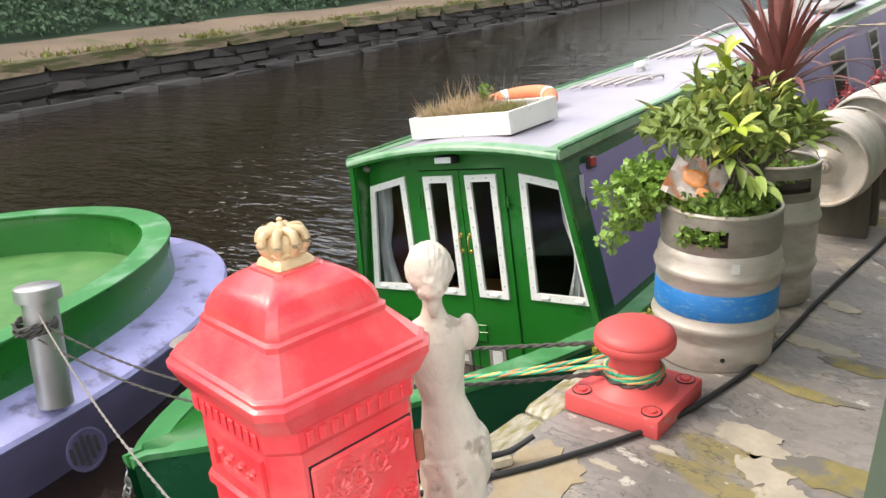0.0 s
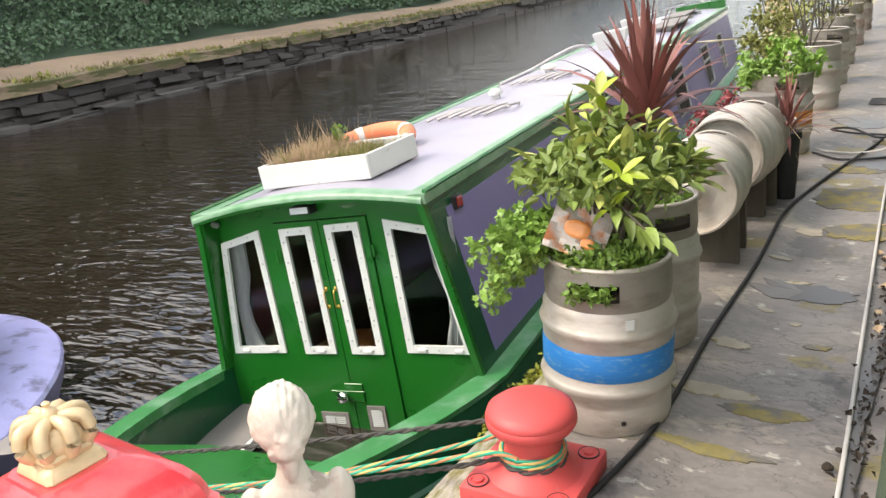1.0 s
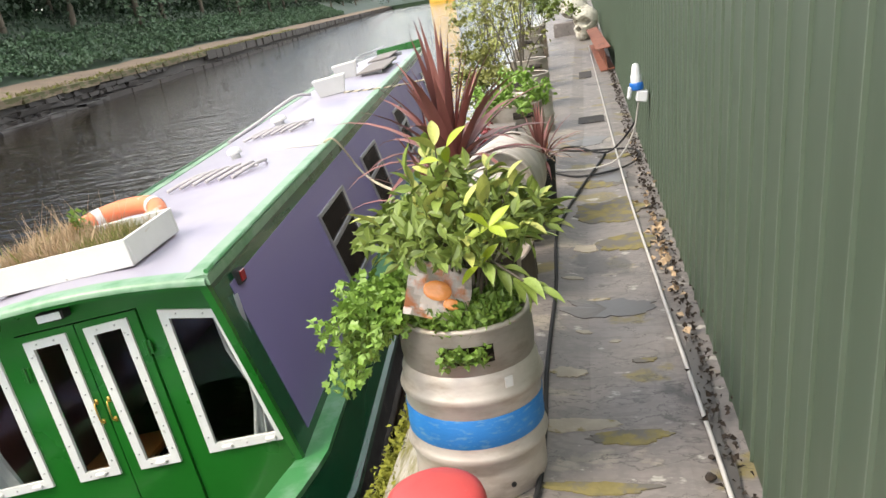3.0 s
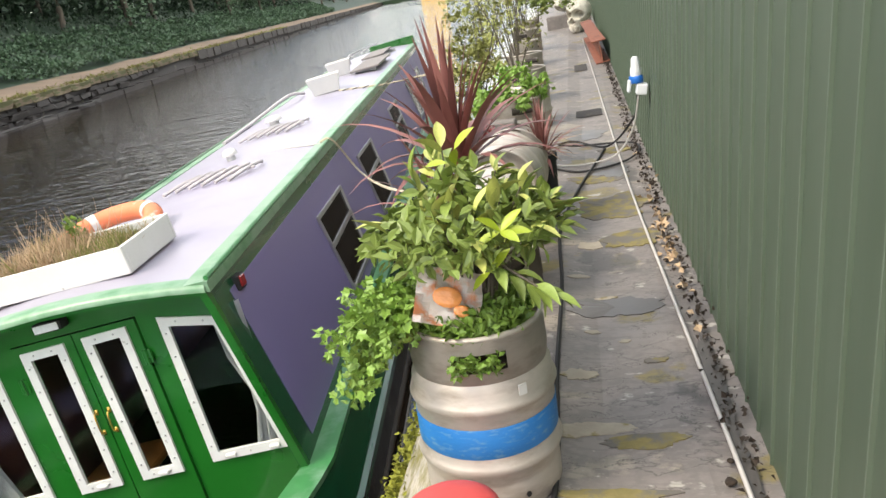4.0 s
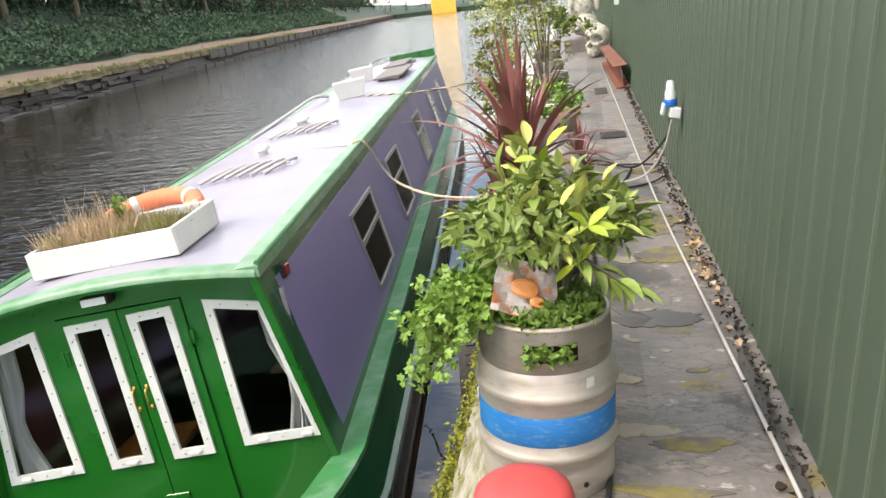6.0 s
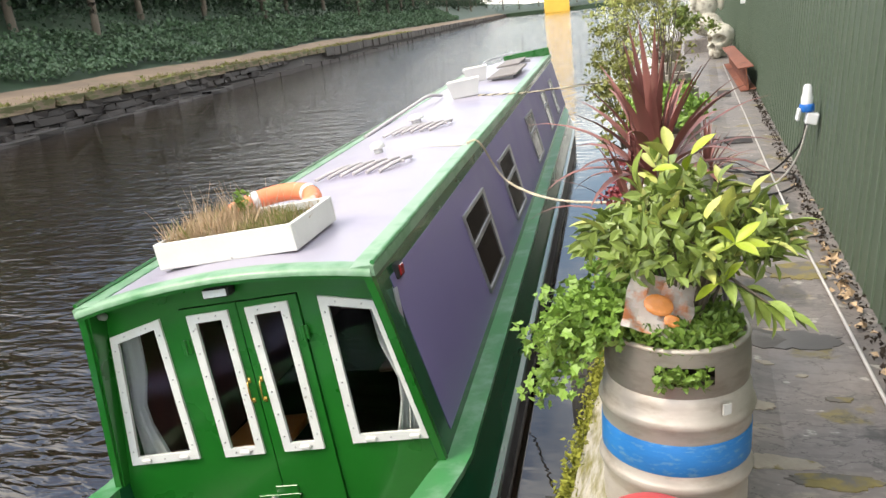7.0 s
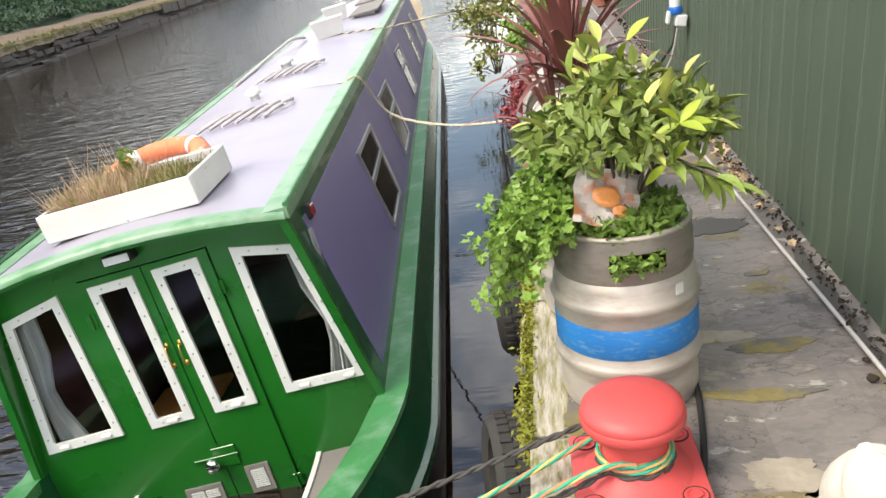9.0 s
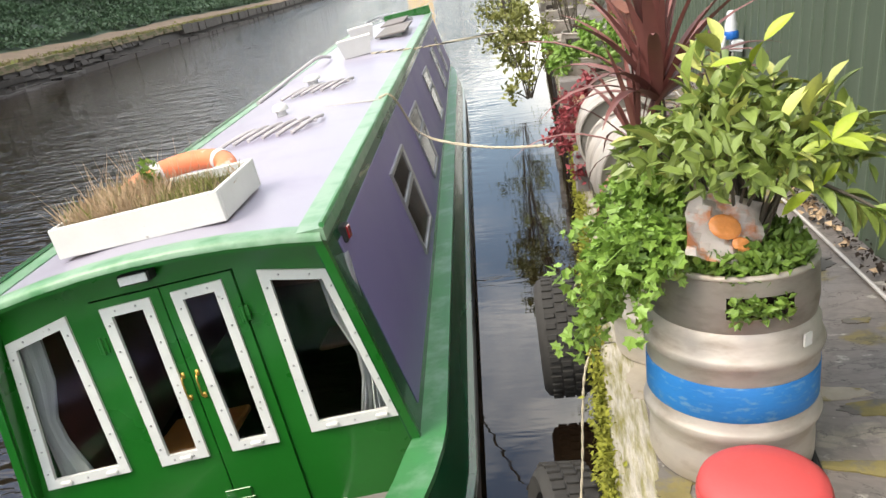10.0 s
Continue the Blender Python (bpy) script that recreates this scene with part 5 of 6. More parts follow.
# recessed panels on the other faces
for rz in (-90, 90, 180):
    for z0, z1 in ((.60, .68), (.34, .54), (.10, .32)):
        fr = part("panel_moulding", frame_ring([(-.085, z0), (.085, z0), (.085, z1), (-.085, z1)], [(-.068, z0 + .015), (.068, z0 + .015), (.068, z1 - .015), (-.068, z1 - .015)], -.1445, .012), RED, pb_)
        fr.matrix_local = pose(0, 0, 0, 0, 0, rz + 90)
        if z1 - z0 < .1:
            bm = bmesh.new()
            for i in range(7):
                r = bmesh.ops.create_icosphere(bm, subdivisions=1, radius=.008)
                bmesh.ops.translate(bm, vec=(-.05 + .0167 * i, -.139, (z0 + z1) / 2 + .006 * (-1) ** i), verts=r["verts"])
            part("bead_relief", bm, RED, fr)["kind"] = "stuff"
for i in range(9):
    for rz in (0, 180):
        part("tooth", boxed(-.007, .007, -.1515, -.1465, .708, .732, .002), RED, pb_).matrix_local = pose(0, 0, 0, 0, 0, rz / 2) @ pose(-.09 + .0225 * i, 0, 0)
crown = part("crown", loft([csq(.042, .006, .926), csq(.044, .006, .930), csq(.040, .006, .940), csq(.034, .008, .945), csq(.037, .01, .952), csq(.034, .01, .956)]), GOLD, pb_, "gold crown", 30)
for k in range(8):
    a = 6.2832 * k / 8
    h = Vector((math.cos(a), math.sin(a), 0))
    part("arch", tube(rounded([h * .032 + Vector((0, 0, .952)), h * .046 + Vector((0, 0, .968)), h * .040 + Vector((0, 0, .990)), h * .016 + Vector((0, 0, .992)), Vector((0, 0, .984))], 4), .0095, 7), GOLD, crown, smooth=60)
part("cap", lathe([(0, .955), (.036, .955), (.040, .97), (.034, .985), (.016, .990), (0, .99)], 16), GOLD, crown, smooth=60)
part("orb", lathe([(0, .984), (.010, .988), (.013, .997), (.010, 1.005), (.004, 1.009), (.006, 1.014), (0, 1.018)], 14), GOLD, crown, smooth=60)

for part_ in (crown, *crown.children):
    for v in part_.data.vertices:
        v.co = Vector((v.co.x * .8, v.co.y * .8, .926 + (v.co.z - .926) * .82))

# ---- stone statue ----
bm = bmesh.new()
BODY = ((.0, .088, .078, 0, 0), (.05, .086, .076, 0, 0), (.06, .070, .060, 0, 0), (.15, .062, .055, -.004, 0), (.28, .062, .054, .0, 0), (.36, .070, .058, .010, 0), (.43, .079, .063, .017, 0), (.475, .077, .060, .016, 0), (.50, .066, .053, .012, 0),
        (.56, .048, .041, .002, 0), (.60, .054, .045, -.004, 0), (.65, .064, .048, -.006, 0), (.69, .070, .044, -.005, 0), (.712, .058, .036, -.004, 0), (.726, .030, .028, -.004, 0), (.748, .021, .023, -.004, 0), (.775, .022, .024, -.004, -.002))


def body_ring(z, n=64):
    """One section: bare torso above, wrapped cloth with slanting folds below the hips."""
    for a, b in zip(BODY, BODY[1:]):
        if z <= b[0]:
            break
    t = (z - a[0]) / (b[0] - a[0])
    rx, ry, ox, oy = (a[k] + (b[k] - a[k]) * t for k in (1, 2, 3, 4))
    out = []
    for i in range(n):
        th = 6.2832 * i / n
        hem = .475 + .025 * math.sin(th + .8)
        k = 1.0
        if .06 < z < hem:
            f = math.sin(9 * th + 34 * z + 3 * math.sin(z * 17 + th))
            g = math.sin(z * 95 + 4 * math.sin(th * 2 + 1))
            k += (.045 * f + .03 * g * (1 if z > .3 else .4)) * min(1, (hem - z) / .02) + .045
        k += .012 * noise.noise((math.cos(th) * 3, math.sin(th) * 3, z * 22))
        out.append((ox + rx * k * math.cos(th), oy + ry * k * math.sin(th), z))
    return out


join(bm, loft([body_ring(.775 * i / 110) for i in range(111)]))
for cx, cy, cz, r, sx, sz in ((-.004, .004, .812, .049, .95, 1.05), (-.005, -.042, .790, .015, 1.2, 1.1), (-.004, -.030, .768, .015, 1, 2.2), (.066, 0, .690, .024, 1, 1.5), (-.072, 0, .690, .024, 1, 1.3)):
    r_ = bmesh.ops.create_icosphere(bm, subdivisions=3, radius=r)
    for v in r_["verts"]:
        k = 1 + .05 * noise.noise(v.co * 80 + Vector((cx * 9, cz, 0)))
        v.co = Vector((v.co.x * sx * k + cx, v.co.y * k + cy, v.co.z * sz * k + cz))
# waved hair drawn back over the head into a low knot
crng = random.Random(6)
head, knot = Vector((-.004, .004, .812)), Vector((-.02, -.93, -.36)).normalized()
for i in range(34):
    a = .15 + 2.84 * (i % 17) / 16
    start = Vector((math.cos(a) * 1.0, .35 * math.sin(a) - .05 - .25 * (i // 17), math.sin(a) * .95 - .1)).normalized()
    pts = []
    for k in range(9):
        d = start.lerp(knot, k / 8).normalized()
        w = 1 + .035 * math.sin(k * 2.1 + i * 1.7)
        pts.append(head + Vector((d.x * .0475 * w, d.y * .0495 * w, d.z * .0515 * w)))
    join(bm, tube(rounded(pts, 2), crng.uniform(.0042, .006), 6, .004))
for i in range(26):
    r_ = bmesh.ops.create_icosphere(bm, subdivisions=2, radius=crng.uniform(.006, .009))
    d = (knot + rand_dir(crng) * .42).normalized()
    bmesh.ops.translate(bm, vec=head + d * .052 + Vector((0, 0, -.004)), verts=r_["verts"])
st = part("garden_statue", bm, STONE_CAST)
md = st.modifiers.new("fuse", 'REMESH')
md.mode, md.voxel_size, md.use_smooth_shade = 'VOXEL', .003, True
st.matrix_world = pose(.425, 1.285, 0, 0, 0, 45) @ Matrix.Diagonal((.86, .88, 1.015, 1))
tagged(st, "weathered pale cast stone garden statue without arms", "statue")

# ---- second boat astern ----
B2 = thing("wide_boat", "green and lavender boat with rounded green well deck", "boat", Matrix.Translation((-4.65, .4, -.6)))


def oval(a, b, z, n=36, back=-7.0):
    out = [(a * math.cos(math.pi * i / n), b * abs(math.sin(math.pi * i / n)) ** 1.0, z) for i in range(n + 1)]
    return [(a, back, z)] + out + [(-a, back, z)]


def oval_band(sets):
    return loft([oval(*s) for s in sets], closed=False)


part("hull", oval_band([(2.2, 3.16, -.07), (2.2, 3.16, -.14), (2.14, 3.08, -.30), (2.1, 3.0, -.6), (2.0, 2.9, -.9)]), PURPLE_DARK, B2, "dark purple hull", 60)
part("gunwale", oval_band([(2.20, 3.16, -.075), (2.215, 3.175, -.055), (2.20, 3.16, -.03), (2.1, 3.02, .02), (1.9, 2.82, .03), (1.78, 2.68, .03)]), LAVENDER, B2, "lavender painted gunwale deck", 30)
part("coaming", oval_band([(1.86, 2.80, .02), (1.86, 2.80, .30), (1.87, 2.82, .305), (1.87, 2.82, .325), (1.72, 2.62, .325), (1.72, 2.62, .305), (1.73, 2.64, .30), (1.70, 2.60, -.10)]), GREEN, B2, "bright green well deck coaming", 40)
part("coaming_cap", oval_band([(1.875, 2.825, .322), (1.875, 2.825, .332), (1.715, 2.615, .332), (1.715, 2.615, .322)]), GREEN_LIGHT, B2, "light green coaming cap", 40)
bm = bmesh.new()
o = oval(1.71, 2.61, .0)
bm.faces.new([bm.verts.new(p) for p in o])
part("well_deck", bm, WELL_GREEN, B2, "worn light green well deck")
part("locker", loft([[(-1.65, y, .0), (-1.65, y, .16), (.15, y, .16), (.15, y, .0)] for y in (-3, .9)]), GREEN, B2, "low green locker")
stud = part("mooring_post", lathe([(.085, 0), (.085, .55), (.11, .555), (.11, .62), (.095, .63), (0, .632)], 28), ALU, B2, "pale grey mooring post", 40)
stud.matrix_local = pose(2.02, 1.16, .02, -6, -4, 0)
part("fairlead", lathe([(.10, 0), (.12, .012), (.10, .02), (.06, .012), (.055, -.02)], 24), DECK_GREY, B2, "worn oval fairlead", 50).matrix_local = pose(1.97, 2.0, .03) @ Matrix.Diagonal((1, 1.3, 1, 1))
gr = part("hull_vent", lathe([(0, 0), (.11, 0), (.115, .012), (.1, .014), (.1, .006), (0, .006)], 28), PURPLE_DARK, B2, "round louvred hull vent", 40)
gr.matrix_local = pose(2.15, 1.2, -.22, 0, 80, 12)
for i in range(5):
    part("louvre", boxed(-.085 + .02 * abs(i - 2), .085 - .02 * abs(i - 2), -.012, .006, .006, .02), BLACK, gr).matrix_local = pose(0, -.07 + .035 * i, 0, 30, 0, 0) 
MP = Matrix.Translation((-4.65, .4, -.6)) @ Vector((2.02, 1.16, .44))
twist([MP + Vector((.094 * math.cos(.9 * k), .094 * math.sin(.9 * k), .012 * (k % 5))) for k in range(24)], .011, (ROPE_GREY, ROPE_GREY), "mooring_line", "dark rope wound round a mooring post", 60)
twist(span(MP + Vector((.09, .02, .03)), wpt(-.02, -1.8, .22), .05), .006, (ROPE_GREY, ROPE_GREY), "mooring_line", "grey line between the two boats", 60)
twist(span(MP + Vector((.09, -.03, -.02)), wpt(-.02, -1.9, .2), .05), .006, (ROPE_GREY, ROPE_GREY), "mooring_line", "grey line between the two boats", 60)
twist(span(MP + Vector((.08, 0, .10)), (.05, 1.05, .05), .12), .005, (DECK_GREY, DECK_GREY), "mooring_line", "grey line from a boat post to the quay", 60)
# bow chain
ch = thing("chain", "galvanised chain hanging from the bow", "chain")
p0 = wpt(-.10, BOW + .05, .16)
for i in range(16):
    bm = loft([[((.016 + .0045 * math.cos(6.2832 * j / 6)) * math.cos(6.2832 * k / 12), (.026 + .0045 * math.cos(6.2832 * j / 6)) * math.sin(6.2832 * k / 12), .0045 * math.sin(6.2832 * j / 6)) for j in range(6)] for k in range(13)], caps=False)
    lk = part("link", bm, ALU, ch)
    lk.matrix_local = Matrix.Translation(p0 + Vector((-.012 * i, -.006 * i, -.036 * i))) @ pose(0, 0, 0, 90, 0, 90 * (i % 2) + 20)

# ---- tyres and edge growth ----
def tyre(m, label, R=.30, w=.2):
    t = thing("tyre_fender", label, "tyre", m, "tyres on the quay wall")
    prof = [(R - .10, -w / 2 + .02), (R - .04, -w / 2), (R - .01, -w / 2 + .02), (R, -w / 2 + .05), (R, w / 2 - .05), (R - .01, w / 2 - .02), (R - .04, w / 2), (R - .10, w / 2 - .02), (R - .09, 0)]
    n = 48
    part("carcass", loft([[(z, r * math.cos(6.2832 * i / n), r * math.sin(6.2832 * i / n)) for r, z in prof] for i in range(n + 1)], caps=False), TYRE, t, smooth=40)
    blk = bpy.data.meshes.new("tread_block")
    bm = boxed(-.024, .024, -.014, .014, -.004, .009, .002)
    bm.to_mesh(blk)
    bm.free()
    blk.materials.append(TYRE)
    for i in range(36):
        for j in range(3):
            o = new("tread_block", blk)
            o.parent = t
            o.matrix_local = pose(0, 0, 0, 360 / 36 * (i + .5 * (j % 2))) @ pose((j - 1) * .056, 0, R)
    return t


tyre(pose(-.17, 4.62, -.56, 4, 0, 3), "worn black tyre hung as fender on the quay wall", .30, .24)
tyre(pose(-.19, 3.40, -.80, -10, 8, 12), "old smooth tyre hung low as fender on the quay wall", .28, .22)
twist(rounded([(.14, 3.55, .01), (.03, 3.5, .015), (-.06, 3.42, -.10), (-.10, 3.33, -.40), (-.13, 3.26, -.60)], 2), .0045, (ROPE_CREAM, ROPE_CREAM), "hanging_rope", "pale knotted rope holding a tyre", 60)
twist(rounded([(.14, 4.2, .01), (.02, 4.2, .01), (-.05, 4.3, -.10), (-.10, 4.45, -.27)], 2), .0045, (ROPE_CREAM, ROPE_CREAM), "hanging_rope", "pale rope holding a tyre", 60)
rng = random.Random(77)
edge = thing("edge_growth", "yellow green moss and weeds along the quay edge", "moss", None, "", "stuff")
items = []
for i in range(15000):
    y = rng.uniform(2.5, 9)
    a = .5 + .5 * noise.noise((y * 1.7, 3, 0))
    if rng.random() > .3 + a * .8:
        continue
    p = (rng.gauss(-.012, .016), y, (-abs(rng.gauss(0, .09)) if i % 3 == 0 else rng.gauss(-.006, .008)) + .03)
    items.append((p, (rng.gauss(-.4, .4), rng.gauss(0, .6), rng.gauss(-.3, .5)), rand_dir(rng, .3), rng.uniform(.010, .026)))
scatter_mesh("weeds", items, MOSS, edge)
rng = random.Random(12)
debris = thing("wall_debris", "black crumbled dirt and dead leaves along the wall foot", "debris", None, "", "stuff")
for mat, n, ys, s, nm in ((SOIL, 1500, (1.5, 14), (.008, .03), "dirt_crumbs"), (STRAW, 80, (3.6, 8), (.025, .05), "dead_leaves")):
    its = []
    for i in range(n):
        y = rng.uniform(*ys)
        if nm == "dead_leaves":
            y = rng.gauss(4.75, .35) if i < 55 else y
        its.append(((rng.gauss(1.015, .022) - (.03 if nm == "dead_leaves" else 0), y, .006 + abs(rng.gauss(0, .012))), rand_dir(rng), rand_dir(rng, 1.5), rng.uniform(*s)))
    scatter_mesh(nm, its, mat, debris, ((0, 0, 0), (.4, .4, .3), (1, 0, 0), (.4, -.4, .2)))
for i in range(26):
    y = rng.uniform(1.8, 8)
    bm = bmesh.new()
    bmesh.ops.create_icosphere(bm, subdivisions=2, radius=rng.uniform(.006, .017))
    for v in bm.verts:
        v.co *= 1 + .35 * noise.noise(v.co * 60 + Vector((i, 0, 0)))
        v.co.z *= .55
    part("lump", bm, SOIL, debris, smooth=50).matrix_local = pose(rng.gauss(1.0, .03), y, .008)

# ---- cables, pipe and plug ----
def cable(name, label, pts, r, mat):
    t = thing(name, label, "cable")
    pts = [(x, y, z + quay_z(x)) for x, y, z in pts]
    part("sheath", tube(rounded(pts, 8), r, 8), mat, t, smooth=180)


cable("power_cable", "black power cable lying along the quay", [(.02, 1.50, .012), (.12, 1.66, .012), (.26, 1.9, .012), (.40, 2.22, .012), (.465, 2.6, .012), (.475, 2.9, .012), (.465, 3.4, .012), (.475, 4.2, .012), (.46, 5.0, .012), (.56, 5.8, .012), (.74, 6.75, .012), (.78, 7.0, .012)], 0.0086, BLACK)
cable("power_cable", "black cable looping from the wall plug to the kegs", [(1.035, 6.38, .50), (1.0, 6.55, .3), (.80, 6.85, .05), (.55, 7.3, .014), (.42, 7.2, .014), (.6, 7.15, .014), (.95, 7.05, .014), (1.03, 6.8, .014), (.9, 6.45, .014), (.6, 6.3, .014), (.40, 6.38, .02)], 0.0079, BLACK)
cable("power_cable", "white cable hanging from the wall plug", [(1.035, 6.34, .48), (.98, 6.42, .25), (.85, 6.5, .06), (.65, 6.5, .016), (.5, 6.45, .016), (.40, 6.5, .02)], 0.0072, CABLE_WHITE)
cable("water_pipe", "grey white plastic pipe along the quay", [(1.02, .2, .014), (1.0, 1.6, .014), (.985, 2.59, .014), (.94, 3.97, .014), (.88, 6.06, .014), (.82, 10.4, .014), (.74, 16.4, .014)], 0.0074, CABLE_WHITE)
plug = thing("wall_plug", "blue and white weatherproof plug on the shed wall", "plug", pose(1.05, 6.36, .535, 0, 12, 0) @ Matrix.Scale(.84, 4))
part("socket", boxed(-.03, .06, -.05, .05, -.06, .03, .008), PLUG_WHITE, plug)
part("collar", lathe([(0, 0), (.05, 0), (.056, .01), (.056, .05), (.05, .06), (0, .06)], 24), PLUG_BLUE, plug, "blue locking collar", 50).matrix_local = pose(-.03, 0, .03, 0, -12)
part("plug_body", lathe([(0, .0), (.045, .0), (.045, .05), (.036, .075), (.032, .13), (.02, .15), (0, .15)], 24), PLUG_WHITE, plug, "white plug body", 50).matrix_local = pose(-.042, 0, .088, 0, -10)
part("lid", boxed(-.10, -.07, -.04, .04, -.05, .05, .01), PLUG_WHITE, plug)
hook = thing("wall_bracket", "small blue and white wall fitting", "fitting", pose(1.12, 17.0, 1.1))
part("body", boxed(-.05, .05, -.05, .05, -.06, .10, .01), PLUG_WHITE, hook)
part("cap", boxed(-.055, .055, -.055, .055, .10, .2, .01), PLUG_BLUE, hook)
mh = thing("manhole_cover", "dark iron cover set in the quay", "cover", pose(.52, 12.2, .004))
part("plate", boxed(-.22, .22, -.35, .35, 0, .006, .002), BANK_STONE, mh)
mh2 = copy_thing(mh, pose(.66, 8.6, .004) @ Matrix.Diagonal((.7, .5, 1, 1)))

# ---- far end of the quay ----
beam = thing("steel_beam", "rusty red steel joist lying against the wall", "beam", pose(.97, 12.3, .012, 0, -6, 1.5))
part("flange", boxed(-.10, .10, 0, 4.2, 0, .016, .003), RUST, beam)
part("flange", boxed(-.10, .10, 0, 4.2, .30, .316, .003), RUST, beam)
part("web", boxed(-.008, .008, 0, 4.2, .016, .30), RUST, beam)
bm = bmesh.new()
for cx, cy, cz, r, sx, sy, sz in ((0, 0, .46, .30, .9, 1.1, .92), (0, -.20, .30, .2, .9, .8, .9), (0, -.20, .13, .17, .85, .85, .75), (0, .05, .12, .2, .7, .9, .6)):
    r_ = bmesh.ops.create_icosphere(bm, subdivisions=4, radius=r)
    for v in r_["verts"]:
        k = 1 + .05 * noise.noise(v.co * 9)
        v.co = Vector((v.co.x * sx * k + cx, v.co.y * sy * k + cy, v.co.z * sz * k + cz))
        for ex, ez, er in ((-.115, .41, .105), (.115, .41, .105), (0, .27, .065)):
            dd = math.hypot(v.co.x - ex, v.co.z - ez)
            if v.co.y < -.05 and dd < er:
                v.co.y += .26 * (1 - (dd / er) ** 3)
sk = part("skull_ornament", bm, BONE)
md = sk.modifiers.new("fuse", 'REMESH')
md.mode, md.voxel_size, md.use_smooth_shade = 'VOXEL', .02, True
sk.matrix_world = pose(.74, 18.2, .0, 0, 0, -34) @ Matrix.Scale(.93, 4)
tagged(sk, "large off white plaster skull ornament on the quay", "ornament")
bm = bmesh.new()
for cx, cy, cz, r, sx, sy, sz in ((0, 0, .3, .28, 1.2, 1, .9), (0, .05, .75, .25, 1, .8, 1.2), (-.25, -.15, .25, .1, 1, 2, .9), (.25, -.15, .25, .1, 1, 2, .9), (-.3, 0, .8, .08, .9, .9, 3), (.3, 0, .8, .08, .9, .9, 3), (0, .05, 1.25, .16, 1, 1, 1.2)):
    r_ = bmesh.ops.create_icosphere(bm, subdivisions=3, radius=r)
    for v in r_["verts"]:
        k = 1 + .1 * noise.noise(v.co * 7)
        v.co = Vector((v.co.x * sx * k + cx, v.co.y * sy * k + cy, v.co.z * sz * k + cz))
fg = part("seated_figure_ornament", bm, BONE)
md = fg.modifiers.new("fuse", 'REMESH')
md.mode, md.voxel_size, md.use_smooth_shade = 'VOXEL', .025, True
fg.matrix_world = pose(.5, 20.2, .3, 0, 0, 10)
tagged(fg, "white plaster seated ornament at the end of the quay", "ornament")
pl_ = thing("plinth", "low grey plinth under a plaster ornament", "plinth", pose(.5, 20.2, 0))
part("block", boxed(-.5, .5, -.5, .5, 0, .33, .02), CONCRETE, pl_)

# ---- far bank: masonry, ivy, trees ----
bankwall = thing("bank_wall", "dark rough stone canal bank wall with pale coping", "wall", None, "", "structure")
rng = random.Random(33)


def stone_mesh(seed, mat, rough):
    r2 = random.Random(seed)
    bm = bmesh.new()
    box(bm, -.5, .5, -.5, .5, -.5, .5, .06)
    for v in bm.verts:
        v.co += Vector((r2.uniform(-1, 1), r2.uniform(-1, 1), r2.uniform(-1, 1))) * rough
    me = bpy.data.meshes.new("stone")
    bm.to_mesh(me)
    bm.free()
    me.materials.append(mat)
    return me


ROUGH = [stone_mesh(i, BANK_STONE, .13) for i in range(7)]
CAPS = [stone_mesh(20 + i, COPING, .08) for i in range(4)]
ang = math.degrees(math.atan2(BANK[1].y, BANK[1].x))
def lay(meshes, s0, s1, z, h, dep, c, lo, hi, wob):
    s = s0
    while s < s1:
        L = rng.uniform(lo, hi)
        o = new("stone", rng.choice(meshes))
        o.parent = bankwall
        p = bank_point(s + L / 2, c + rng.uniform(-wob, wob), z + rng.uniform(-wob, wob) * .5)
        o.matrix_local = Matrix.Translation(p) @ pose(0, 0, 0, rng.uniform(-3, 3), rng.uniform(-1.2, 1.2), ang + rng.uniform(-2, 2)) @ Matrix.Diagonal((L * 1.02, dep, h, 1))
        s += L


lay(CAPS, -22, 60, .05, .34, .60, .38, 1.2, 3.2, .06)
lay(ROUGH, -22, 50, -.24, .26, .5, .42, .7, 1.7, .11)
lay(ROUGH, -22, 44, -.50, .26, .5, .38, .7, 1.7, .13)
LEDGE = [stone_mesh(40 + i, LEDGE_STONE, .13) for i in range(5)]
lay(LEDGE, -22, 40, -.97, .22, .62, -.02, .9, 2.2, .14)
lay(ROUGH, -22, 34, -.80, .2, .4, .26, .5, 1.4, .08)
# the rest of the wall, farther off
vv, ff = [], []
def add_block(p, L, dep, h, a):
    k = len(vv)
    ca, sa = math.cos(a), math.sin(a)
    for z in (-.5, .5):
        for x, y in ((-.5, -.5), (.5, -.5), (.5, .5), (-.5, .5)):
            X, Y = x * L, y * dep
            vv.append((p.x + X * ca - Y * sa, p.y + X * sa + Y * ca, p.z + z * h))
    ff.extend([(k, k + 3, k + 2, k + 1), (k + 4, k + 5, k + 6, k + 7), (k, k + 1, k + 5, k + 4), (k + 1, k + 2, k + 6, k + 5), (k + 2, k + 3, k + 7, k + 6), (k + 3, k, k + 4, k + 7)])


for s0, z, h, c in ((60, -.10, .66, .34), (40, -.9, .36, .06)):
    s = s0
    while s < 330:
        L = rng.uniform(1, 3)
        add_block(bank_point(s + L / 2, c + rng.uniform(-.1, .1), z + rng.uniform(-.05, .05)), L * .97, .6, h, radians(ang + rng.uniform(-3, 3)))
        s += L
me = bpy.data.meshes.new("far_stones")
me.from_pydata(vv, [], ff)
fs = link_mesh("far_stones", me, BANK_STONE, bankwall)
fs["kind"] = "stuff"


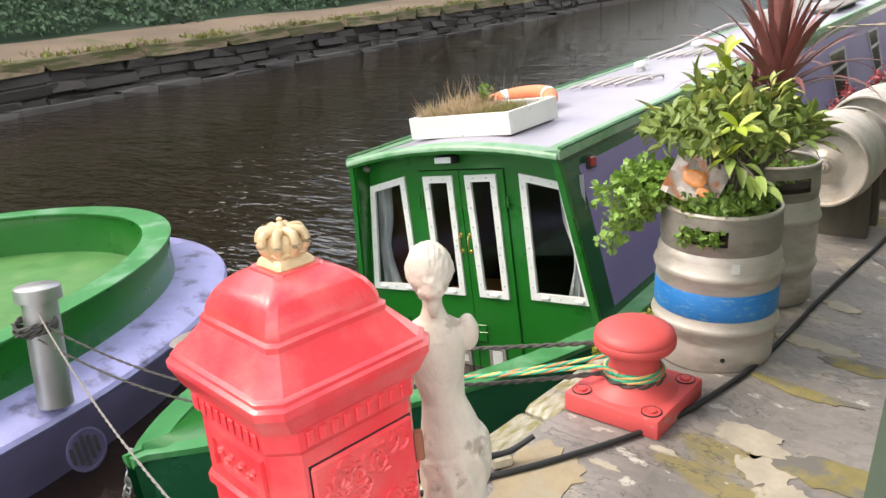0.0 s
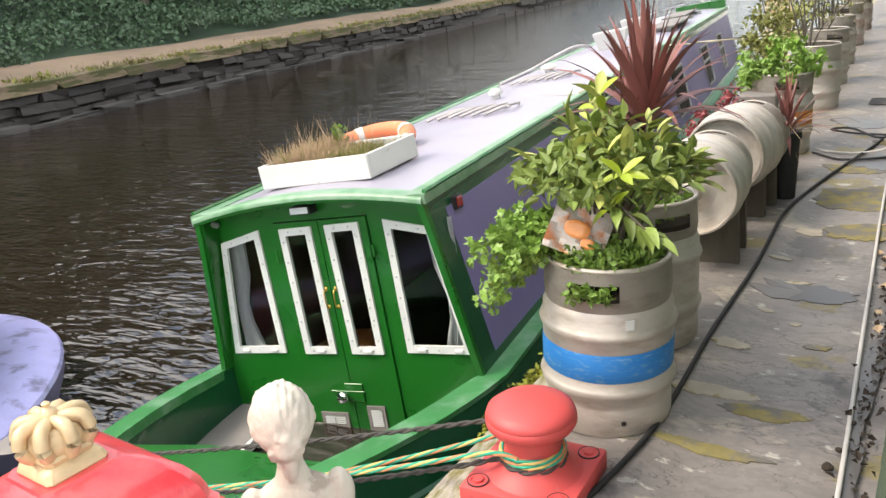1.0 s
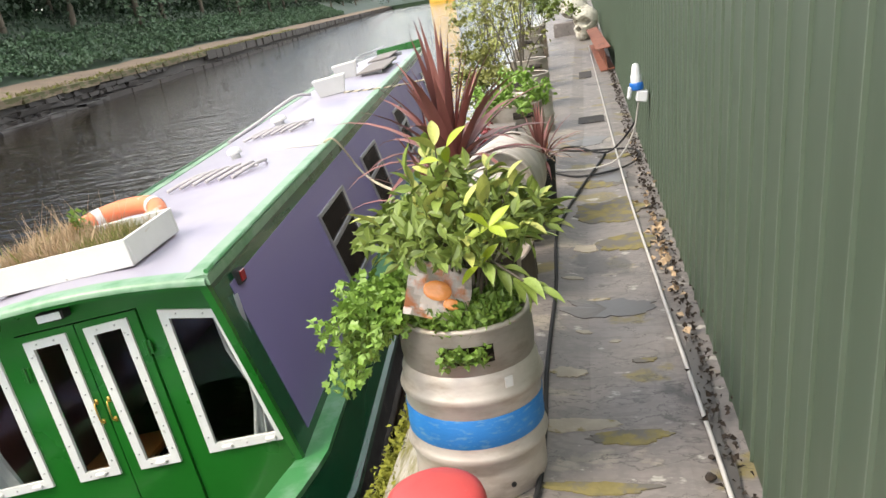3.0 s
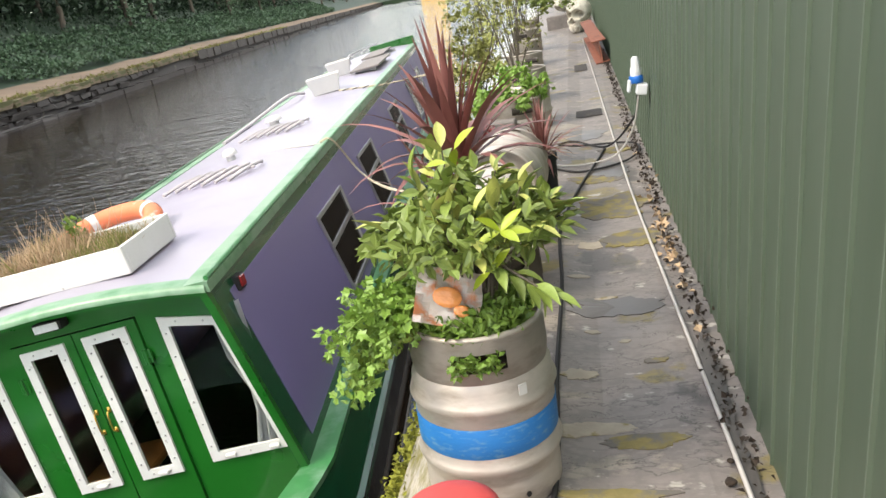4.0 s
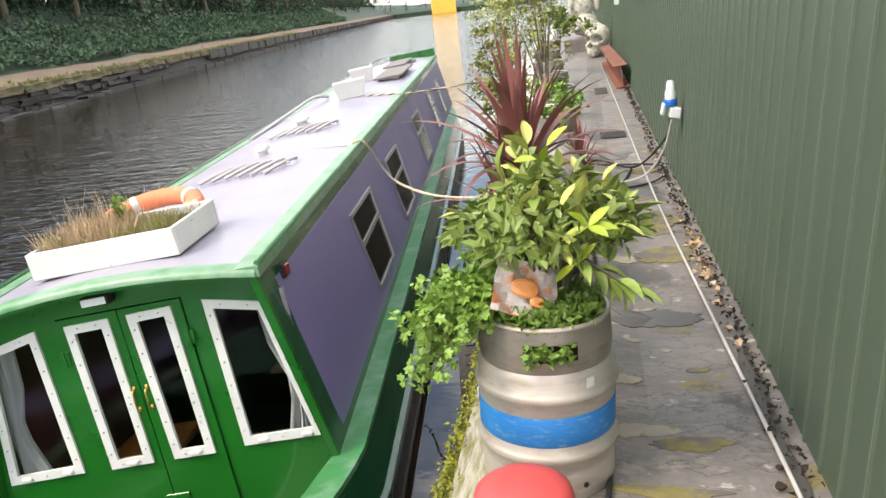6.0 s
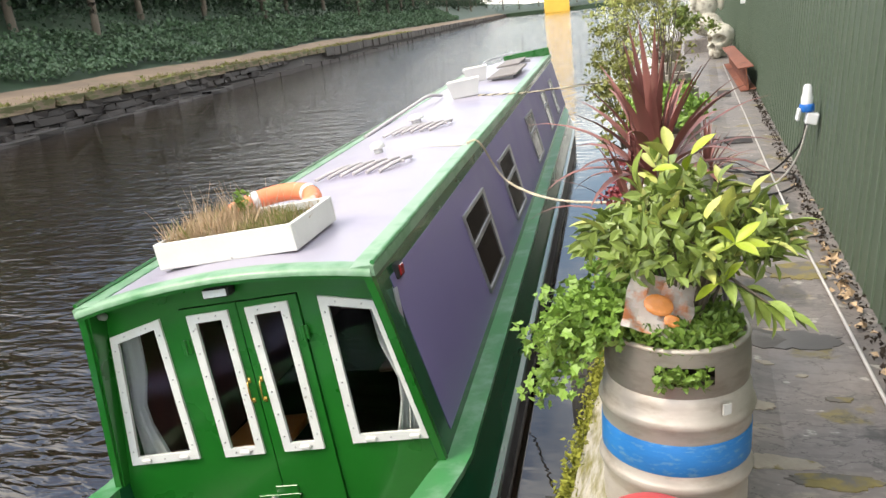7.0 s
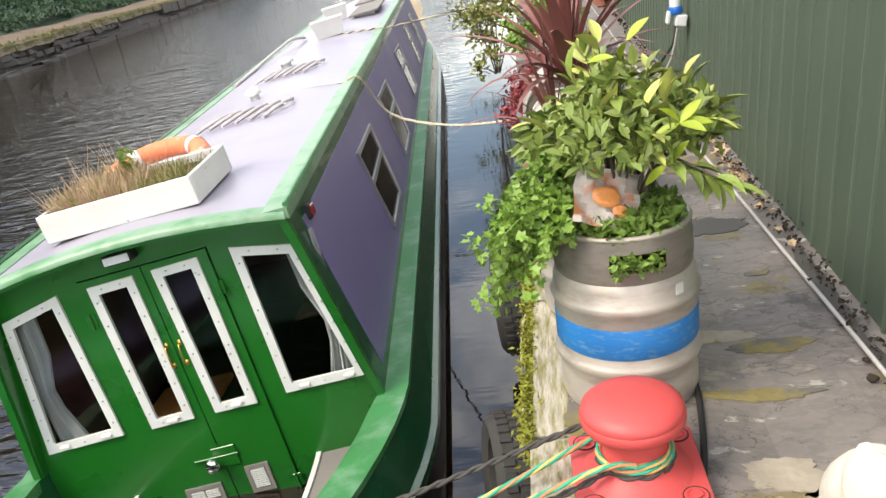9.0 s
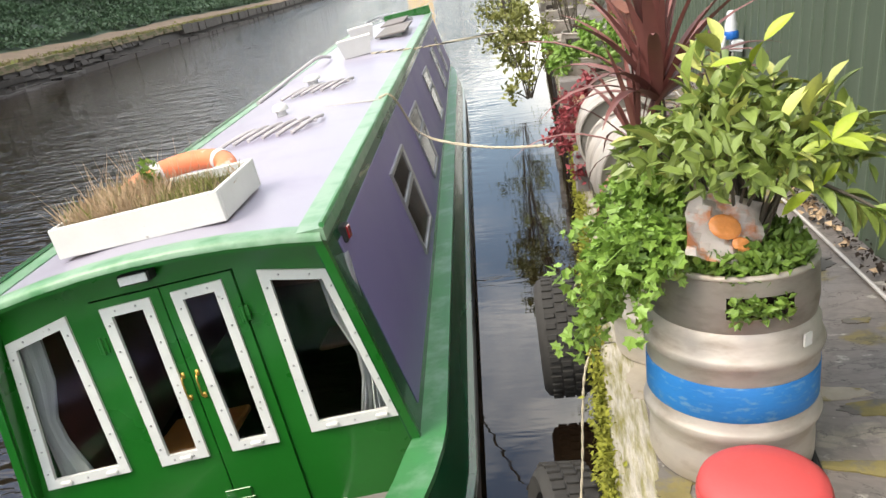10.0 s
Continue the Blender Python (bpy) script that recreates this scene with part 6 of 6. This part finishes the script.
def slope_z(c):
    pts = [(.6, .22), (1.6, .36), (3.2, .62), (3.9, .85), (5, 1.4), (6.5, 2.2), (8, 3.1), (10, 4.2), (13, 5.2), (20, 6)]
    for (a, za), (b, zb) in zip(pts, pts[1:]):
        if a <= c <= b:
            return za + (zb - za) * (c - a) / (b - a)
    return .22


ivy = thing("ivy_cover", "dense green ivy covering the slope above the towpath", "ivy", None, "", "stuff")
rng = random.Random(5)
LEAF4 = ((0, 0, 0), (.45, .42, .12), (1, 0, -.1), (.45, -.42, .12))
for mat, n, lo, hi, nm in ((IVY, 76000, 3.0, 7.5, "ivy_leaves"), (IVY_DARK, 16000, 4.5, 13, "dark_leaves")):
    its = []
    for i in range(n):
        s = -24 + 200 * rng.random() ** 1.35
        c = lo + (hi - lo) * rng.random()
        if nm == "ivy_leaves" and c < 3.0 + .5 * noise.noise((s * .35, 0, 5)) + .3:
            continue
        z = slope_z(c) + .25 + .5 * noise.noise((s * .25, c * .5, 2)) + rng.uniform(-.1, .25)
        its.append((bank_point(s, c, z), rand_dir(rng), rand_dir(rng, .9), rng.uniform(.09, .19) * (1 + max(0, s) / 80)))
    scatter_mesh(nm, its, mat, ivy, LEAF4)
wood = thing("woodland", "dark tangled woodland behind the ivy slope", "woodland", None, "", "stuff")
its = []
for i in range(36000):
    s = -26 + 340 * rng.random() ** 1.2
    c = rng.uniform(9.5, 14)
    its.append((bank_point(s, c, slope_z(c) - .3 + 8 * rng.random() * (.75 + .5 * noise.noise((s * .3, c * .4, 4)))), rand_dir(rng), rand_dir(rng, .5), rng.uniform(.3, .62)))
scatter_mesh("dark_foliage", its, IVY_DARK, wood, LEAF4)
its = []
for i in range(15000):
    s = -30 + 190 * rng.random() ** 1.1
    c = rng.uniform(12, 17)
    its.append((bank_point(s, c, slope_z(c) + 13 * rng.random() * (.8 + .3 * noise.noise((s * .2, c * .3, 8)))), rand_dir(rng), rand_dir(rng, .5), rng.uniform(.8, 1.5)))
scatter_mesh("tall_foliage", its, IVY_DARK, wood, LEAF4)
verge = thing("grass_verge", "straggling grass and weeds along the bank coping", "grass", None, "", "stuff")
its, its2 = [], []
for i in range(15000):
    s = -20 + 120 * rng.random() ** 1.4
    if noise.noise((s * .8, 1, 9)) < -.15:
        continue
    c = abs(rng.gauss(.25, .45)) + .04
    (its if rng.random() < .88 else its2).append((bank_point(s, c, slope_z(max(.6, c)) - .02), (rng.gauss(0, .5), rng.gauss(0, .5), .9), rand_dir(rng), rng.uniform(.06, .24)))
scatter_mesh("grass_blades", its, GRASS, verge, ((0, .05, 0), (.5, .06, .02), (1, 0, .15), (.4, -.06, .02)))
scatter_mesh("weed_leaves", its2, LEAF_OLIVE, verge, LEAF4)


def tree(m, h, seed, mat, label):
    rng = random.Random(seed)
    t = thing("bank_tree", label, "tree", m, "trees on the far bank")
    part("trunk", tube(rounded([(0, 0, -.3), (rng.uniform(-.2, .2), 0, h * .3), (rng.uniform(-.4, .4), rng.uniform(-.4, .4), h * .6), (rng.uniform(-.5, .5), 0, h * .95)], 4), .24, 9, .04), BARK, t, smooth=60)
    its = []
    cores = []
    for k in range(16):
        a = rng.uniform(0, 6.283)
        z = h * rng.uniform(.12, 1)
        r = (1 - abs(z / h - .5) * 1.1) * h * .27 * rng.uniform(.5, 1.1)
        c = Vector((r * math.cos(a), r * math.sin(a), z))
        cores.append(c)
        if k < 7:
            part("limb", tube(rounded([(0, 0, z * .7), c * .6 + Vector((0, 0, z * .3)), c], 3), .07, 6, .02), BARK, t, smooth=60)
    for i in range(1100):
        c = rng.choice(cores)
        its.append((c + rand_dir(rng) * (rng.random() ** .5) * h * .16, rand_dir(rng), rand_dir(rng, .6), rng.uniform(.22, .5)))
    scatter_mesh("crown", its, mat, t, LEAF4)
    return t


rng = random.Random(15)
s = -26
i = 0
while s < 320:
    c = rng.uniform(6.5, 12.5)
    tree(Matrix.Translation(bank_point(s, c, slope_z(c))), rng.uniform(8, 12.5), 100 + i, IVY_DARK if i % 3 else IVY, "ivy clad dark green tree on the bank")
    s += rng.uniform(3.2, 4.8) * (1 + max(0, s) / 220)
    i += 1
# bank that closes the canal where it bends
end_bank = tagged(part("end_bank", loft([[(x, 280 + 8 * math.sin(x * .06), -2.2), (x, 280 + 8 * math.sin(x * .06), .3), (x, 290 + 8 * math.sin(x * .06), 1.0), (x, 330, 3), (x, 330, -2.2)] for x in range(-112, 2, 4)]), IVY_DARK), "overgrown bank where the canal bends away", "bank", kind="structure")
for k in range(15):
    x = -108 + 7.4 * k
    tree(Matrix.Translation((x, 296 + 8 * math.sin(x * .06) + 3 * (k % 2), 1.0)), 14.5 + 3.2 * (k * 7 % 5) / 4, 700 + k, IVY_DARK if k % 3 else IVY, "dark green tree where the canal bends")
yb = thing("yellow_building", "distant yellow rendered canal building", "building", pose(-46, 278, WATER, 0, 0, 11) @ Matrix.Scale(1.35, 4))
part("wall", boxed(-3, 3, -4, 4, 0, 10, .05), YELLOW, yb)
part("roof", loft([[(-3.3, -4.3, 10), (3.3, -4.3, 10), (0, -4.3, 12)], [(-3.3, 4.3, 10), (3.3, 4.3, 10), (0, 4.3, 12)]]), BARK, yb)

# ---- flaked and lichened patches of the quay surface ----
FLAKE_PALE = material("pale flaked screed", (0.38, 0.335, 0.27), 0.9, vary=0.22, scale=14, bump=0.4, fine=70, second=(0.24, 0.20, 0.09), spots=0.4, spot_scale=9)
FLAKE_OCHRE = material("ochre lichen patch", (0.225, 0.19, 0.075), 0.95, vary=0.35, scale=12, bump=0.3, fine=70, second=(0.15, 0.138, 0.125), spots=0.49, spot_scale=8, edge=0.1)
FLAKE_WET = material("damp dark stain", (0.085, 0.078, 0.074), 0.35, vary=0.25, scale=10, bump=0.1, fine=60)


FLAKE_SAND = material("sandy worn screed", (0.31, 0.25, 0.165), 0.9, vary=0.25, scale=10, bump=0.3, fine=70, second=(0.30, 0.27, 0.22), spots=0.42, spot_scale=7, edge=0.15)


def flake(x, y, rx, ry, mat, seed, z=.003):
    n = 46
    bm = bmesh.new()
    vs = []
    for i in range(n):
        a = 6.28318 * i / n
        k = 1 + .42 * noise.noise((math.cos(a) * 1.6 + seed * 7.1, math.sin(a) * 1.6, seed)) + .22 * noise.noise((math.cos(a) * 5 + seed, math.sin(a) * 5, 3)) + .10 * noise.noise((math.cos(a) * 14 + seed, math.sin(a) * 14, 9))
        fx = x + rx * k * math.cos(a)
        vs.append(bm.verts.new((fx, y + ry * k * math.sin(a), z + quay_z(fx))))
    mid = bm.verts.new((x, y, z + quay_z(x)))
    for a, b in zip(vs, vs[1:] + vs[:1]):
        bm.faces.new((mid, a, b))
    r = bmesh.ops.extrude_face_region(bm, geom=bm.faces[:])
    for v in r["geom"]:
        if isinstance(v, bmesh.types.BMVert):
            v.co.z -= .004
    part("flaked_patch", bm, mat, quay)


for i, (x, y, rx, ry, mat) in enumerate((
        (.60, 3.01, .10, .035, FLAKE_PALE), (.735, 2.93, .13, .04, FLAKE_OCHRE), (.50, 2.98, .07, .03, FLAKE_PALE), (.64, 2.66, .16, .03, FLAKE_OCHRE), (.62, 2.67, .09, .016, FLAKE_PALE), (.76, 5.42, .20, .26, FLAKE_OCHRE),
        (.83, 4.80, .15, .14, FLAKE_OCHRE), (.62, 4.75, .06, .06, FLAKE_PALE), (.60, 3.72, .03, .018, FLAKE_PALE), (.54, 3.36, .06, .04, FLAKE_PALE), (.82, 3.44, .042, .022, FLAKE_OCHRE), (.62, 2.32, .11, .06, FLAKE_PALE),
        (.70, 2.22, .08, .07, FLAKE_PALE), (.84, 2.27, .15, .07, FLAKE_OCHRE), (.78, 2.12, .07, .06, FLAKE_PALE), (.93, 2.08, .10, .06, FLAKE_PALE), (.64, 2.28, .04, .035, FLAKE_OCHRE), 
        (.235, 1.80, .115, .17, FLAKE_SAND), (.60, 3.9, .02, .012, FLAKE_PALE), (.66, 4.05, .05, .015, FLAKE_PALE), (.72, 3.62, .02, .012, FLAKE_PALE), (.70, 6.1, .2, .12, FLAKE_OCHRE), (.85, 6.9, .12, .1, FLAKE_OCHRE),
        (.55, 4.32, .05, .02, FLAKE_PALE), (.30, 2.62, .16, .02, FLAKE_OCHRE), (.12, 3.1, .05, .12, FLAKE_PALE), (.13, 2.6, .04, .10, FLAKE_OCHRE), (.46, 2.10, .04, .012, FLAKE_PALE), (.36, 1.95, .05, .012, FLAKE_PALE),
        (1.0, 3.3, .03, .35, FLAKE_WET), (1.0, 2.6, .025, .4, FLAKE_WET), (.8, 6.3, .12, .2, FLAKE_WET), (.6, 7.6, .2, .2, FLAKE_WET), (.7, 3.95, .2, .10, FLAKE_WET))):
    flake(x, y, rx, ry, mat, i + 1, .003 + .0006 * (i % 4))

# ---- quay edge stones ----
rng = random.Random(44)
EDGE = [stone_mesh(60 + i, QUAY_EDGE, .012) for i in range(5)]
y = -2.0
while y < 26:
    L = rng.uniform(.45, .95)
    o = new("coping_stone", rng.choice(EDGE))
    o.parent = quay
    o.matrix_local = pose(.05 + quay_edge(y + L / 2) + rng.uniform(-.008, .008), y + L / 2, -.064 + rng.uniform(-.003, .002), 0, rng.uniform(-1, 1), rng.uniform(-.8, .8)) @ Matrix.Diagonal((.115, L * .985, .18, 1))
    y += L
FACE = [stone_mesh(80 + i, BANK_STONE, .03) for i in range(4)]
for row in range(4):
    y = -1 - row * .2
    while y < 16:
        L = rng.uniform(.4, .8)
        o = new("face_stone", rng.choice(FACE))
        o.parent = quay_wall
        o.matrix_local = pose(.075 + quay_edge(y + L / 2) + rng.uniform(-.012, .012), y + L / 2, -.30 - row * .24) @ Matrix.Diagonal((.09, L * .98, .23, 1))
        y += L
